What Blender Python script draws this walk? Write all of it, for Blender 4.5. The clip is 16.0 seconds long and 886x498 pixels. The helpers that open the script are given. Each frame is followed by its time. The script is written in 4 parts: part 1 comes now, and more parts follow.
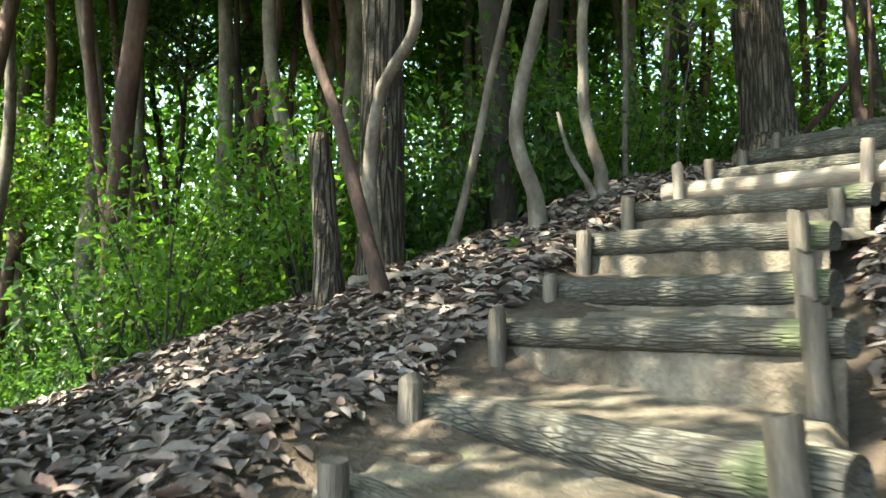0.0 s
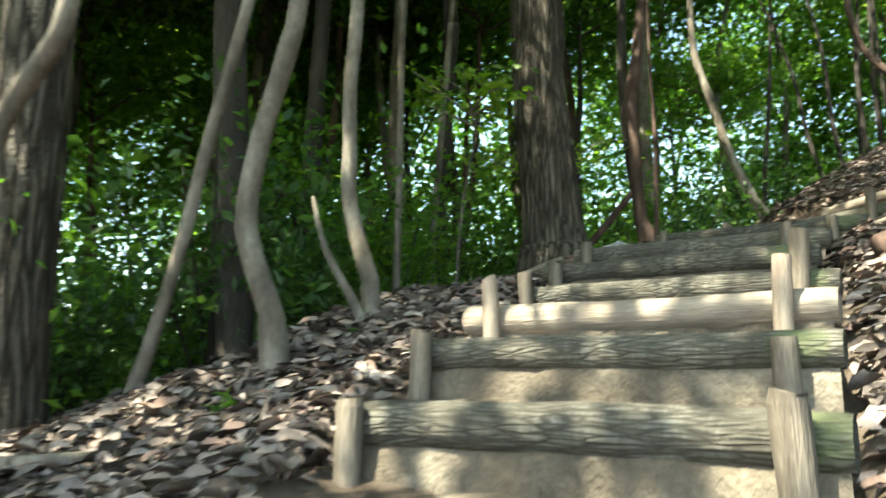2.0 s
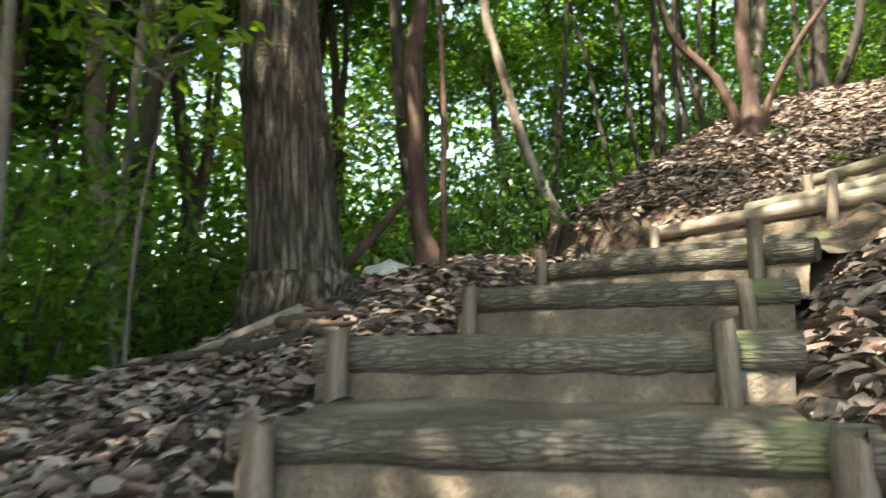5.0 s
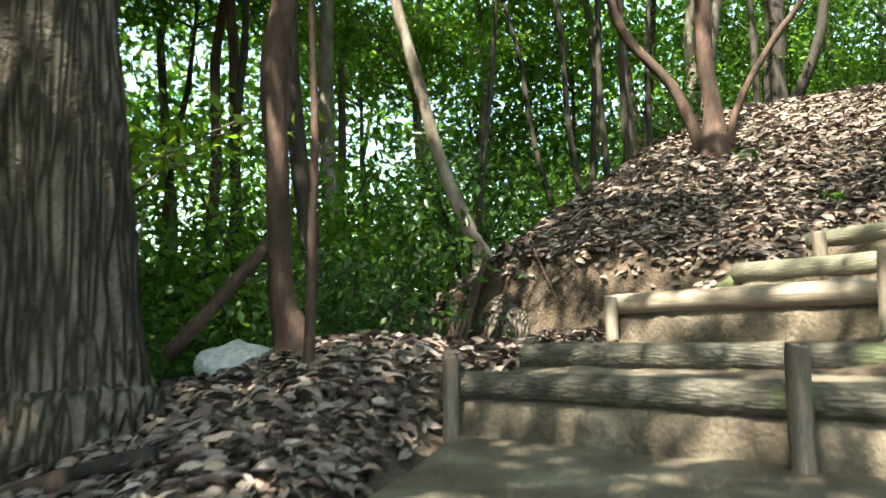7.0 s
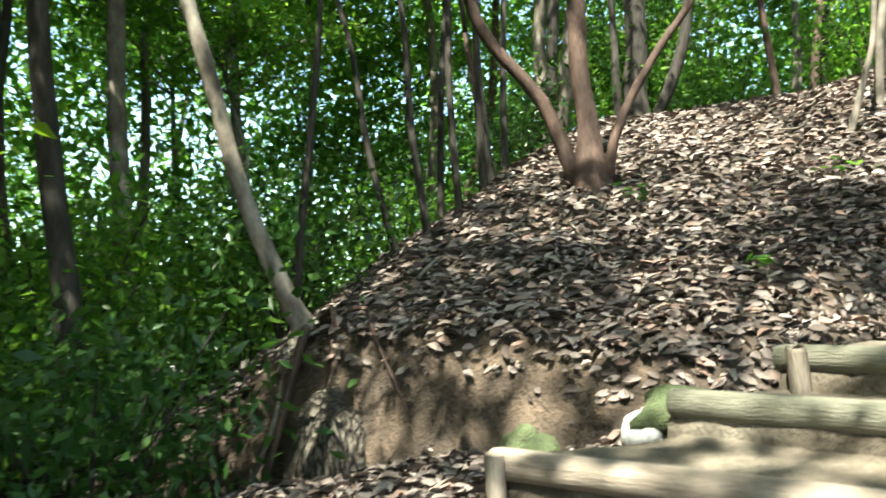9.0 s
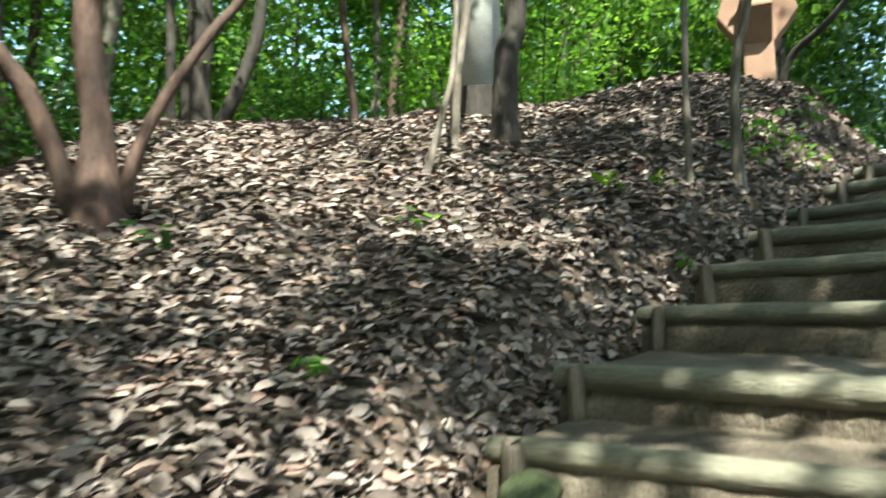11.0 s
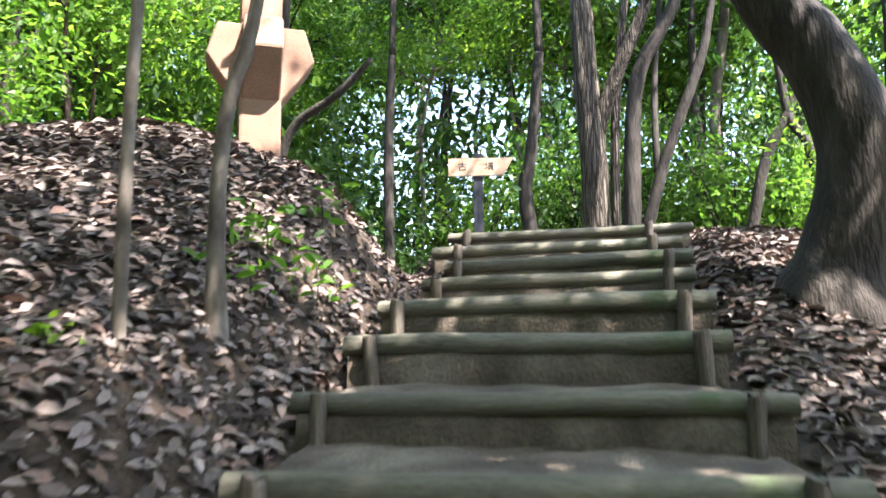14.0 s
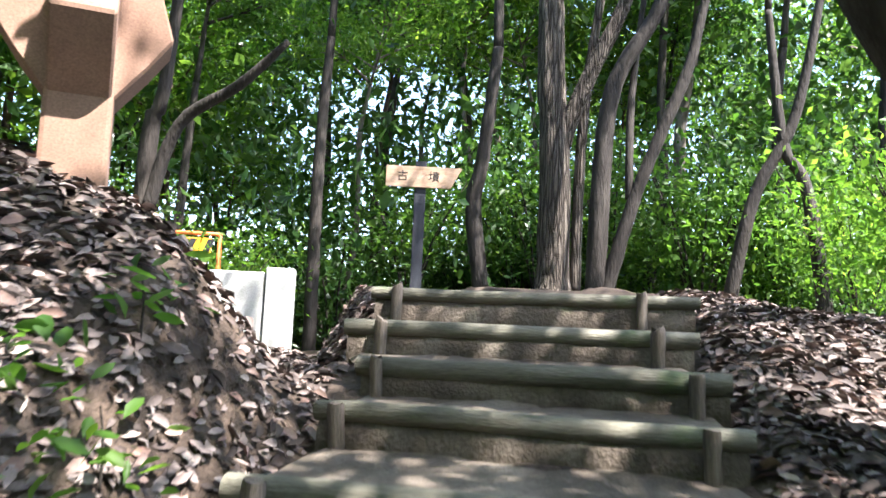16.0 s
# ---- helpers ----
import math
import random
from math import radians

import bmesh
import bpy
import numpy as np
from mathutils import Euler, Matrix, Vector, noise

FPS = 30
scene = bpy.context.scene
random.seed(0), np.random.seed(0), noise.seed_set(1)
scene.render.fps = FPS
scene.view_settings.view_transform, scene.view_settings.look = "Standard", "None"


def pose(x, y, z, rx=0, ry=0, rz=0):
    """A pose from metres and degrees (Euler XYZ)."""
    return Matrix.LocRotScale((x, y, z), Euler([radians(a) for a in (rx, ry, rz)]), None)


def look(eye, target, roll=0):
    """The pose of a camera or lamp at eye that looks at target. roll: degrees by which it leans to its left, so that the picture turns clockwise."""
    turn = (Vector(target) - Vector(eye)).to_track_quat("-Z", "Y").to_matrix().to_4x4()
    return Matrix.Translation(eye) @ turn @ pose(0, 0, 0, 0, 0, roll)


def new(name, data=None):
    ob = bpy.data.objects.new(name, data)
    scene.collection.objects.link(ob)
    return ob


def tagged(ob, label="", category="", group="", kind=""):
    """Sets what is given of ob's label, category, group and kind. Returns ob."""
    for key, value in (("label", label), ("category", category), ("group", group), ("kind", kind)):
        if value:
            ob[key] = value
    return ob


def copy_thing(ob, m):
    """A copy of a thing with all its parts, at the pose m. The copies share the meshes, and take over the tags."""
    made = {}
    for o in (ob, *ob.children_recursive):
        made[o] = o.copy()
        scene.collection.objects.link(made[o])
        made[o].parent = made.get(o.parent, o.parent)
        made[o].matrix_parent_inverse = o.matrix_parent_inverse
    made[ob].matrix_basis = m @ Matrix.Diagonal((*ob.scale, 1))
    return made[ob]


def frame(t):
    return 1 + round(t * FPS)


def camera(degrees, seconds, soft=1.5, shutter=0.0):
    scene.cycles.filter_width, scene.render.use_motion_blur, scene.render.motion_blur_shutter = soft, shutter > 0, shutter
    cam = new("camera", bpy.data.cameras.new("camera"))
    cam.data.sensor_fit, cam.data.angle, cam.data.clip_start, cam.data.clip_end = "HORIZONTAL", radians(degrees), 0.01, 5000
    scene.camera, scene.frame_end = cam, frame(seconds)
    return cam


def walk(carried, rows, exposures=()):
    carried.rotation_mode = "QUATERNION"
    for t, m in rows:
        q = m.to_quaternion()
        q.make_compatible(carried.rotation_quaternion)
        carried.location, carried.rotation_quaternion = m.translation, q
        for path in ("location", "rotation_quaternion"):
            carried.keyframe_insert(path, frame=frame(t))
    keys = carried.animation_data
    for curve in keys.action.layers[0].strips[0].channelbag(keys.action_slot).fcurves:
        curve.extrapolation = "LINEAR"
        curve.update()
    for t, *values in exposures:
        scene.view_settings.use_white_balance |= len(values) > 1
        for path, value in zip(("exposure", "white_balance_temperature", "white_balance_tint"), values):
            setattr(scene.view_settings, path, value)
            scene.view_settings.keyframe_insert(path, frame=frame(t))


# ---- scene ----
cam = camera(59.3, 16.0, soft=1.5, shutter=0.5)
PATH = [
    (0, (2.902, -7.662, -0.845), (1.362, -6.388, -0.77), 0.1),
    (0.5, (2.453, -7.304, -0.839), (0.92, -6.024, -0.731), -1.4),
    (1, (2.104, -6.938, -0.721), (0.721, -5.501, -0.570), -2.6),
    (1.5, (1.699, -6.427, -0.608), (0.476, -4.87, -0.328), -2.1),
    (2, (1.43, -5.98, -0.497), (0.369, -4.318, -0.161), 0.3),
    (2.5, (1.234, -5.609, -0.344), (0.302, -3.871, -0.010), -0.9),
    (3, (1.061, -5.205, -0.136), (0.082, -3.496, 0.209), -1.4),
    (3.5, (0.79, -4.779, -0.045), (-0.154, -3.035, 0.217), -0.2),
    (4, (0.574, -4.293, 0.083), (-0.248, -2.488, 0.339), -2.0),
    (4.5, (0.488, -3.742, 0.291), (-0.251, -1.901, 0.544), -0.5),
    (5, (0.367, -3.224, 0.506), (-0.148, -1.307, 0.751), -0.6),
    (5.2, (0.351, -3.036, 0.546), (-0.114, -1.108, 0.801), -1.2),
    (7.3, (0.127, -0.883, 1.482), (-0.156, 1.087, 1.683), 0.6),
    (7.5, (0.082, -0.674, 1.584), (-0.133, 1.305, 1.769), 1.8),
    (8, (0.04, -0.185, 1.7), (-0.027, 1.809, 1.832), 0.1),
    (8.2, (0.031, 0.068, 1.789), (-0.034, 2.06, 1.957), -1.5),
    (10.3, (0.508, 1.682, 2.407), (1.237, 3.538, 2.555), -0.1),
    (10.5, (0.631, 1.909, 2.449), (1.502, 3.705, 2.569), -0.6),
    (11, (0.973, 2.423, 2.666), (2.044, 4.105, 2.82), -1.4),
    (11.5, (1.271, 2.892, 2.795), (2.564, 4.407, 2.976), 1.3),
    (12, (1.694, 3.277, 2.852), (3.22, 4.555, 3.042), -0.0),
    (12.5, (2.098, 3.58, 3.133), (3.761, 4.676, 3.312), 0.6),
    (13, (2.637, 4.006, 3.272), (4.425, 4.883, 3.459), 2.0),
    (13.5, (3.179, 4.217, 3.365), (5.02, 4.976, 3.55), 0.3),
    (14, (3.714, 4.399, 3.643), (5.57, 5.096, 3.901), -0.6),
    (14.5, (4.321, 4.632, 3.881), (6.207, 5.245, 4.138), 1.9),
    (15, (4.837, 4.746, 4.034), (6.753, 5.275, 4.261), 1.2),
    (15.5, (5.344, 4.848, 4.311), (7.248, 5.413, 4.551), 1.6),
    (16, (5.837, 5.058, 4.575), (7.746, 5.609, 4.802), 2.6),
]
PLAN = 1.15  # metres to one unit of the plan; the walk is in metres
walk(cam, [(t, look(eye, target, roll)) for t, eye, target, roll in PATH],
     [(0, 2.75, 7300, -4), (1.5, 2.8, 7350, -5), (3, 2.85, 7400, -6), (5, 2.95, 7900, 6), (7.5, 2.8, 7100, -2), (8.2, 2.75, 6900, -4), (10.5, 2.4, 6600, -5), (12, 2.5, 6500, -2), (13.5, 3.1, 6500, 13), (14.5, 3.1, 6450, 16), (15.2, 2.95, 6350, 16), (16, 2.75, 6250, 14)])

# ---- world, sun, exposure ----
SUN_FROM = Vector((-0.36, -0.80, 1.45)).normalized()
world = bpy.data.worlds.new("sky")
scene.world = world
world.use_nodes = True
wn = world.node_tree.nodes
sky = wn.new("ShaderNodeTexSky")
sky.sky_type = "NISHITA"
sky.sun_disc = False
sky.sun_elevation = math.asin(SUN_FROM.z)
sky.sun_rotation = math.atan2(SUN_FROM.x, SUN_FROM.y)
sky.air_density, sky.dust_density, sky.ozone_density = 1.0, 1.5, 1.0
wn["Background"].inputs["Strength"].default_value = 0.15
world.node_tree.links.new(sky.outputs[0], wn["Background"].inputs[0])
sun = new("sun", bpy.data.lights.new("sun", "SUN"))
sun.data.energy, sun.data.angle, sun.data.color = 5.0, radians(0.53), (1.0, 0.95, 0.87)
sun.matrix_world = look(SUN_FROM * 40, (0, 0, 0))


# ---- materials ----
def material(name, rough=0.8, metal=0.0, spec=0.35):
    m = bpy.data.materials.new(name)
    m.use_nodes = True
    nt = m.node_tree
    b = nt.nodes["Principled BSDF"]
    b.inputs["Roughness"].default_value = rough
    b.inputs["Metallic"].default_value = metal
    b.inputs["Specular IOR Level"].default_value = spec
    return m, nt, b


def node(nt, kind, **values):
    n = nt.nodes.new(kind)
    for k, v in values.items():
        n.inputs[k.replace("_", " ")].default_value = v
    return n


def ramp(nt, fac, stops):
    r = nt.nodes.new("ShaderNodeValToRGB")
    els = r.color_ramp.elements
    els[0].position, els[0].color = stops[0][0], (*stops[0][1], 1)
    els[1].position, els[1].color = stops[-1][0], (*stops[-1][1], 1)
    for p, c in stops[1:-1]:
        els.new(p).color = (*c, 1)
    nt.links.new(fac, r.inputs[0])
    return r.outputs[0]


def mixed(nt, a, b, fac, mode="MIX"):
    n = nt.nodes.new("ShaderNodeMixRGB")
    n.blend_type = mode
    for i, v in ((0, fac), (1, a), (2, b)):
        if hasattr(v, "links"):
            nt.links.new(v, n.inputs[i])
        elif i == 0:
            n.inputs[0].default_value = v
        else:
            n.inputs[i].default_value = (*v, 1)
    return n.outputs[0]


def noise_of(nt, scale, detail=4.0, stretch=(1, 1, 1), rough=0.55):
    co = nt.nodes.new("ShaderNodeTexCoord")
    mp = nt.nodes.new("ShaderNodeMapping")
    mp.inputs["Scale"].default_value = stretch
    n = node(nt, "ShaderNodeTexNoise", Scale=scale, Detail=detail, Roughness=rough)
    nt.links.new(co.outputs["Object"], mp.inputs[0])
    nt.links.new(mp.outputs[0], n.inputs["Vector"])
    return n.outputs["Fac"]


def bumped(nt, b, height, strength=0.5, distance=0.02):
    n = node(nt, "ShaderNodeBump", Strength=strength, Distance=distance)
    nt.links.new(height, n.inputs["Height"])
    nt.links.new(n.outputs[0], b.inputs["Normal"])


def surface(name, dark, mid, light, scale, stretch=(1, 1, 1), fine=60, rough=0.85, bump=0.5, depth=0.02, vary=0.25, moss=None, spec=0.3):
    """Two scales of mottling, a tint that differs from piece to piece, and relief."""
    m, nt, b = material(name, rough, 0.0, spec)
    big = noise_of(nt, scale, 6.0, stretch)
    small = noise_of(nt, fine, 3.0, stretch)
    col = ramp(nt, big, [(0.28, dark), (0.5, mid), (0.72, light)])
    grain = ramp(nt, small, [(0.3, (0.55, 0.55, 0.55)), (0.7, (1.0, 1.0, 1.0))])
    col = mixed(nt, col, grain, 0.75, "MULTIPLY")
    info = nt.nodes.new("ShaderNodeObjectInfo")
    tint = ramp(nt, info.outputs["Random"], [(0.0, (1 - vary, 1 - vary, 1 - vary)), (1.0, (1.0, 1.0, 1.0))])
    col = mixed(nt, col, tint, 1.0, "MULTIPLY")
    if moss:
        patch = ramp(nt, noise_of(nt, 2.2, 5.0), [(moss[1], (0, 0, 0)), (moss[1] + 0.1, (1, 1, 1))])
        col = mixed(nt, col, moss[0], patch)
    nt.links.new(col, b.inputs["Base Color"])
    add = nt.nodes.new("ShaderNodeMath")
    add.operation = "ADD"
    nt.links.new(big, add.inputs[0])
    nt.links.new(small, add.inputs[1])
    bumped(nt, b, add.outputs[0], bump, depth)
    return m


def foliage(name, dark, mid, light, through_light=0.5, rough=0.45):
    m, nt, b = material(name, rough, 0.0, 0.35)
    geo = nt.nodes.new("ShaderNodeNewGeometry")
    col = ramp(nt, geo.outputs["Random Per Island"], [(0.0, dark), (0.55, mid), (1.0, light)])
    big = ramp(nt, noise_of(nt, 0.7, 2.0), [(0.35, (0.65, 0.75, 0.7)), (0.65, (1.0, 1.0, 1.0))])
    col = mixed(nt, col, big, 1.0, "MULTIPLY")
    nt.links.new(col, b.inputs["Base Color"])
    tr = nt.nodes.new("ShaderNodeBsdfTranslucent")
    warm = mixed(nt, col, (1.4, 1.4, 0.8), 1.0, "MULTIPLY")
    nt.links.new(warm, tr.inputs[0])
    mx = nt.nodes.new("ShaderNodeMixShader")
    mx.inputs[0].default_value = through_light
    nt.links.new(b.outputs[0], mx.inputs[1])
    nt.links.new(tr.outputs[0], mx.inputs[2])
    nt.links.new(mx.outputs[0], nt.nodes["Material Output"].inputs[0])
    return m


def litter_material():
    m, nt, b = material("dead_leaves", 0.75, 0.0, 0.25)
    geo = nt.nodes.new("ShaderNodeNewGeometry")
    col = ramp(nt, geo.outputs["Random Per Island"],
               [(0.0, (0.032, 0.024, 0.020)), (0.25, (0.085, 0.064, 0.056)), (0.5, (0.165, 0.132, 0.12)), (0.75, (0.25, 0.208, 0.192)),
                (0.9, (0.20, 0.125, 0.10)), (1.0, (0.38, 0.32, 0.285))])
    fine = ramp(nt, noise_of(nt, 70, 3.0), [(0.3, (0.7, 0.7, 0.7)), (0.7, (1, 1, 1))])
    nt.links.new(mixed(nt, col, fine, 1.0, "MULTIPLY"), b.inputs["Base Color"])
    return m


SOIL = surface("leaf_mould", (0.03, 0.021, 0.016), (0.06, 0.043, 0.032), (0.105, 0.077, 0.06), 1.4, fine=28, bump=0.8, depth=0.03, vary=0.0)
EARTH = surface("packed_earth", (0.05, 0.039, 0.029), (0.115, 0.092, 0.07), (0.23, 0.195, 0.155), 3.0, fine=45, bump=0.7, depth=0.02, vary=0.15, moss=((0.09, 0.11, 0.05), 0.66))
BANK = surface("bank_earth", (0.022, 0.016, 0.012), (0.062, 0.043, 0.031), (0.14, 0.10, 0.072), 3.5, fine=40, bump=0.9, depth=0.04, vary=0.1)
LOG_DUSTY = surface("dusty_log", (0.10, 0.095, 0.072), (0.18, 0.17, 0.13), (0.27, 0.255, 0.20), 4.0, stretch=(0.4, 2.5, 2.5), fine=55, bump=0.8, depth=0.015, vary=0.25, moss=((0.09, 0.12, 0.06), 0.60))
LOG_TAN = surface("barkless_log", (0.15, 0.12, 0.098), (0.26, 0.21, 0.172), (0.37, 0.315, 0.265), 5.0, stretch=(0.35, 3.0, 3.0), fine=60, bump=0.6, depth=0.01, vary=0.2)
POST = surface("weathered_post", (0.075, 0.06, 0.05), (0.15, 0.122, 0.098), (0.27, 0.226, 0.185), 6.0, stretch=(3, 3, 0.4), fine=60, bump=0.6, depth=0.01, vary=0.3)
POST_PALE = surface("pale_post", (0.17, 0.13, 0.105), (0.28, 0.22, 0.18), (0.39, 0.33, 0.275), 6.0, stretch=(3, 3, 0.4), fine=60, bump=0.5, depth=0.01, vary=0.2)


def furrowed(name, crack, ridge_low, ridge_high, scale=21.0, squash=(1, 1, 0.075), depth=0.03, bend=0.13, moss=None):
    """Bark in long plates with dark furrows between them."""
    m, nt, b = material(name, 0.9, 0.0, 0.2)
    co = nt.nodes.new("ShaderNodeTexCoord")
    mp = nt.nodes.new("ShaderNodeMapping")
    mp.inputs["Scale"].default_value = squash
    nt.links.new(co.outputs["Object"], mp.inputs[0])
    warp = node(nt, "ShaderNodeTexNoise", Scale=7.0, Detail=3.0)
    nt.links.new(mp.outputs[0], warp.inputs["Vector"])
    bent = nt.nodes.new("ShaderNodeMixRGB")
    bent.blend_type = "ADD"
    bent.inputs[0].default_value = bend
    nt.links.new(mp.outputs[0], bent.inputs[1])
    nt.links.new(warp.outputs["Color"], bent.inputs[2])
    vo = node(nt, "ShaderNodeTexVoronoi", Scale=scale)
    vo.feature = "DISTANCE_TO_EDGE"
    nt.links.new(bent.outputs[0], vo.inputs["Vector"])
    plate = ramp(nt, vo.outputs["Distance"], [(0.02, (0, 0, 0)), (0.22, (1, 1, 1))])
    col = ramp(nt, noise_of(nt, 5.0, 5.0, (1, 1, 0.3)), [(0.3, ridge_low), (0.7, ridge_high)])
    grain = ramp(nt, noise_of(nt, 60, 3.0, (1, 1, 0.3)), [(0.3, (0.6, 0.6, 0.6)), (0.7, (1, 1, 1))])
    col = mixed(nt, mixed(nt, col, grain, 1.0, "MULTIPLY"), crack, 0.0)
    col = mixed(nt, crack, col, plate)
    info = nt.nodes.new("ShaderNodeObjectInfo")
    col = mixed(nt, col, ramp(nt, info.outputs["Random"], [(0.0, (0.72, 0.72, 0.72)), (1.0, (1, 1, 1))]), 1.0, "MULTIPLY")
    if moss:
        col = mixed(nt, col, moss, ramp(nt, noise_of(nt, 2.6, 5.0), [(0.62, (0, 0, 0)), (0.72, (1, 1, 1))]))
    nt.links.new(col, b.inputs["Base Color"])
    add = nt.nodes.new("ShaderNodeMath")
    add.operation = "ADD"
    nt.links.new(plate, add.inputs[0])
    nt.links.new(noise_of(nt, 40, 3.0), add.inputs[1])
    bumped(nt, b, add.outputs[0], 1.0, depth)
    return m


BARK = furrowed("oak_bark", (0.03, 0.024, 0.019), (0.10, 0.082, 0.066), (0.21, 0.18, 0.15))
LOG = furrowed("weathered_log", (0.058, 0.052, 0.043), (0.075, 0.069, 0.058), (0.20, 0.187, 0.162), 70.0, (0.13, 1, 1), 0.005, 0.06, (0.10, 0.115, 0.06))
BARK_SMOOTH = surface("smooth_bark", (0.06, 0.048, 0.037), (0.165, 0.138, 0.113), (0.31, 0.275, 0.235), 6.0, stretch=(1, 1, 0.5), fine=40, bump=0.4, depth=0.01, vary=0.2)
BARK_RED = surface("reddish_bark", (0.03, 0.018, 0.014), (0.07, 0.042, 0.033), (0.14, 0.086, 0.068), 5.0, stretch=(1, 1, 0.35), fine=40, bump=0.6, depth=0.015, vary=0.15)
BARK_DARK = surface("dark_bark", (0.016, 0.013, 0.011), (0.038, 0.031, 0.026), (0.075, 0.064, 0.054), 6.0, stretch=(1, 1, 0.25), fine=34, bump=0.8, depth=0.03, vary=0.25)
CONCRETE = surface("pinkish_concrete", (0.21, 0.125, 0.088), (0.29, 0.178, 0.128), (0.37, 0.24, 0.178), 1.6, fine=90, bump=0.15, depth=0.005, vary=0.0)
GREY_CONCRETE = surface("grey_concrete", (0.36, 0.36, 0.34), (0.48, 0.48, 0.46), (0.60, 0.60, 0.58), 2.0, fine=80, bump=0.2, depth=0.005, vary=0.0)
STONE_WHITE = surface("pale_stone", (0.34, 0.33, 0.33), (0.52, 0.51, 0.50), (0.66, 0.65, 0.64), 6.0, fine=50, bump=0.5, depth=0.02, vary=0.0)
STONE_MOSS = surface("mossy_stone", (0.035, 0.045, 0.022), (0.075, 0.095, 0.042), (0.15, 0.16, 0.09), 5.0, fine=70, bump=1.0, depth=0.02, vary=0.15)
SIGN_WOOD = surface("sign_wood", (0.33, 0.21, 0.135), (0.42, 0.285, 0.195), (0.49, 0.35, 0.25), 4.0, stretch=(0.3, 1, 3), fine=60, bump=0.2, depth=0.004, vary=0.0)
SIGN_POST = surface("dark_painted_wood", (0.018, 0.02, 0.026), (0.03, 0.033, 0.042), (0.05, 0.053, 0.062), 5.0, stretch=(3, 3, 0.3), fine=50, bump=0.3, depth=0.005, vary=0.0)
INK = surface("black_ink", (0.02, 0.018, 0.015), (0.03, 0.026, 0.022), (0.05, 0.04, 0.035), 20, rough=0.7, bump=0.0, vary=0.0)
ORANGE = surface("orange_pipe_paint", (0.62, 0.15, 0.03), (0.74, 0.19, 0.04), (0.80, 0.25, 0.08), 6, rough=0.45, bump=0.05, vary=0.0, spec=0.5)
YELLOW = surface("amber_board_paint", (0.70, 0.33, 0.02), (0.78, 0.40, 0.03), (0.82, 0.45, 0.06), 6, rough=0.5, bump=0.05, vary=0.0)
BLACK = surface("black_board_paint", (0.02, 0.02, 0.022), (0.03, 0.03, 0.033), (0.05, 0.05, 0.055), 6, rough=0.5, bump=0.05, vary=0.0)
NOTICE = surface("white_notice", (0.66, 0.65, 0.66), (0.74, 0.73, 0.74), (0.80, 0.79, 0.80), 6, rough=0.5, bump=0.02, vary=0.0)
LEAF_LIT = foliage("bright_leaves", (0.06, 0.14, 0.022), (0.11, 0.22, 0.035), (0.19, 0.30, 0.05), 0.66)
LEAF_MID = foliage("green_leaves", (0.045, 0.105, 0.02), (0.08, 0.17, 0.032), (0.13, 0.23, 0.045), 0.62)
LEAF_DARK = foliage("dark_glossy_leaves", (0.028, 0.07, 0.02), (0.05, 0.11, 0.03), (0.085, 0.15, 0.04), 0.5, 0.3)
LEAF_LIME = foliage("lime_leaves", (0.13, 0.22, 0.03), (0.20, 0.30, 0.035), (0.28, 0.37, 0.05), 0.58)
DEAD = litter_material()


# ---- mesh helpers ----
def mesh_of(name, verts, faces, mat, smooth=False):
    me = bpy.data.meshes.new(name)
    me.from_pydata([tuple(v) for v in verts], [], [tuple(f) for f in faces])
    me.materials.append(mat)
    if smooth:
        me.shade_smooth()
    return me


def part(name, bm, mat, parent=None, label="", smooth=False):
    me = bpy.data.meshes.new(name)
    bm.to_mesh(me)
    bm.free()
    me.materials.append(mat)
    if smooth:
        me.shade_smooth()
    ob = new(name, me)
    ob.parent = parent
    return tagged(ob, label) if label else ob


def mesh_part(name, me, parent, label=""):
    ob = new(name, me)
    ob.parent = parent
    return tagged(ob, label) if label else ob


def holder(name, at, label, category, group="", rz=0.0):
    ob = new(name)
    ob.empty_display_size = 0.1
    ob.matrix_world = pose(*at, 0, 0, rz)
    return tagged(ob, label, category, group)


def box(bm, size, at=(0, 0, 0), bevel=0.0, turn=None):
    m = Matrix.Translation(at) @ (turn or Matrix()) @ Matrix.Diagonal((*size, 1))
    made = bmesh.ops.create_cube(bm, size=1.0, matrix=m)["verts"]
    if bevel:
        edges = list({e for v in made for e in v.link_edges})
        bmesh.ops.bevel(bm, geom=edges, offset=bevel, segments=2, profile=0.6, affect="EDGES")
    return bm


def smooth_line(points, radii, step):
    """A rounded line through the points, with the radii carried along."""
    pts = [Vector(p) for p in points]
    out, rad = [], []
    for i in range(len(pts) - 1):
        a, b = pts[max(i - 1, 0)], pts[i]
        c, d = pts[i + 1], pts[min(i + 2, len(pts) - 1)]
        n = max(2, int((c - b).length / step))
        for k in range(n):
            t = k / n
            out.append(0.5 * (2 * b + (c - a) * t + (2 * a - 5 * b + 4 * c - d) * t * t + (3 * b - a - 3 * c + d) * t ** 3))
            rad.append(radii[i] + (radii[i + 1] - radii[i]) * t)
    return out + [pts[-1]], rad + [radii[-1]]


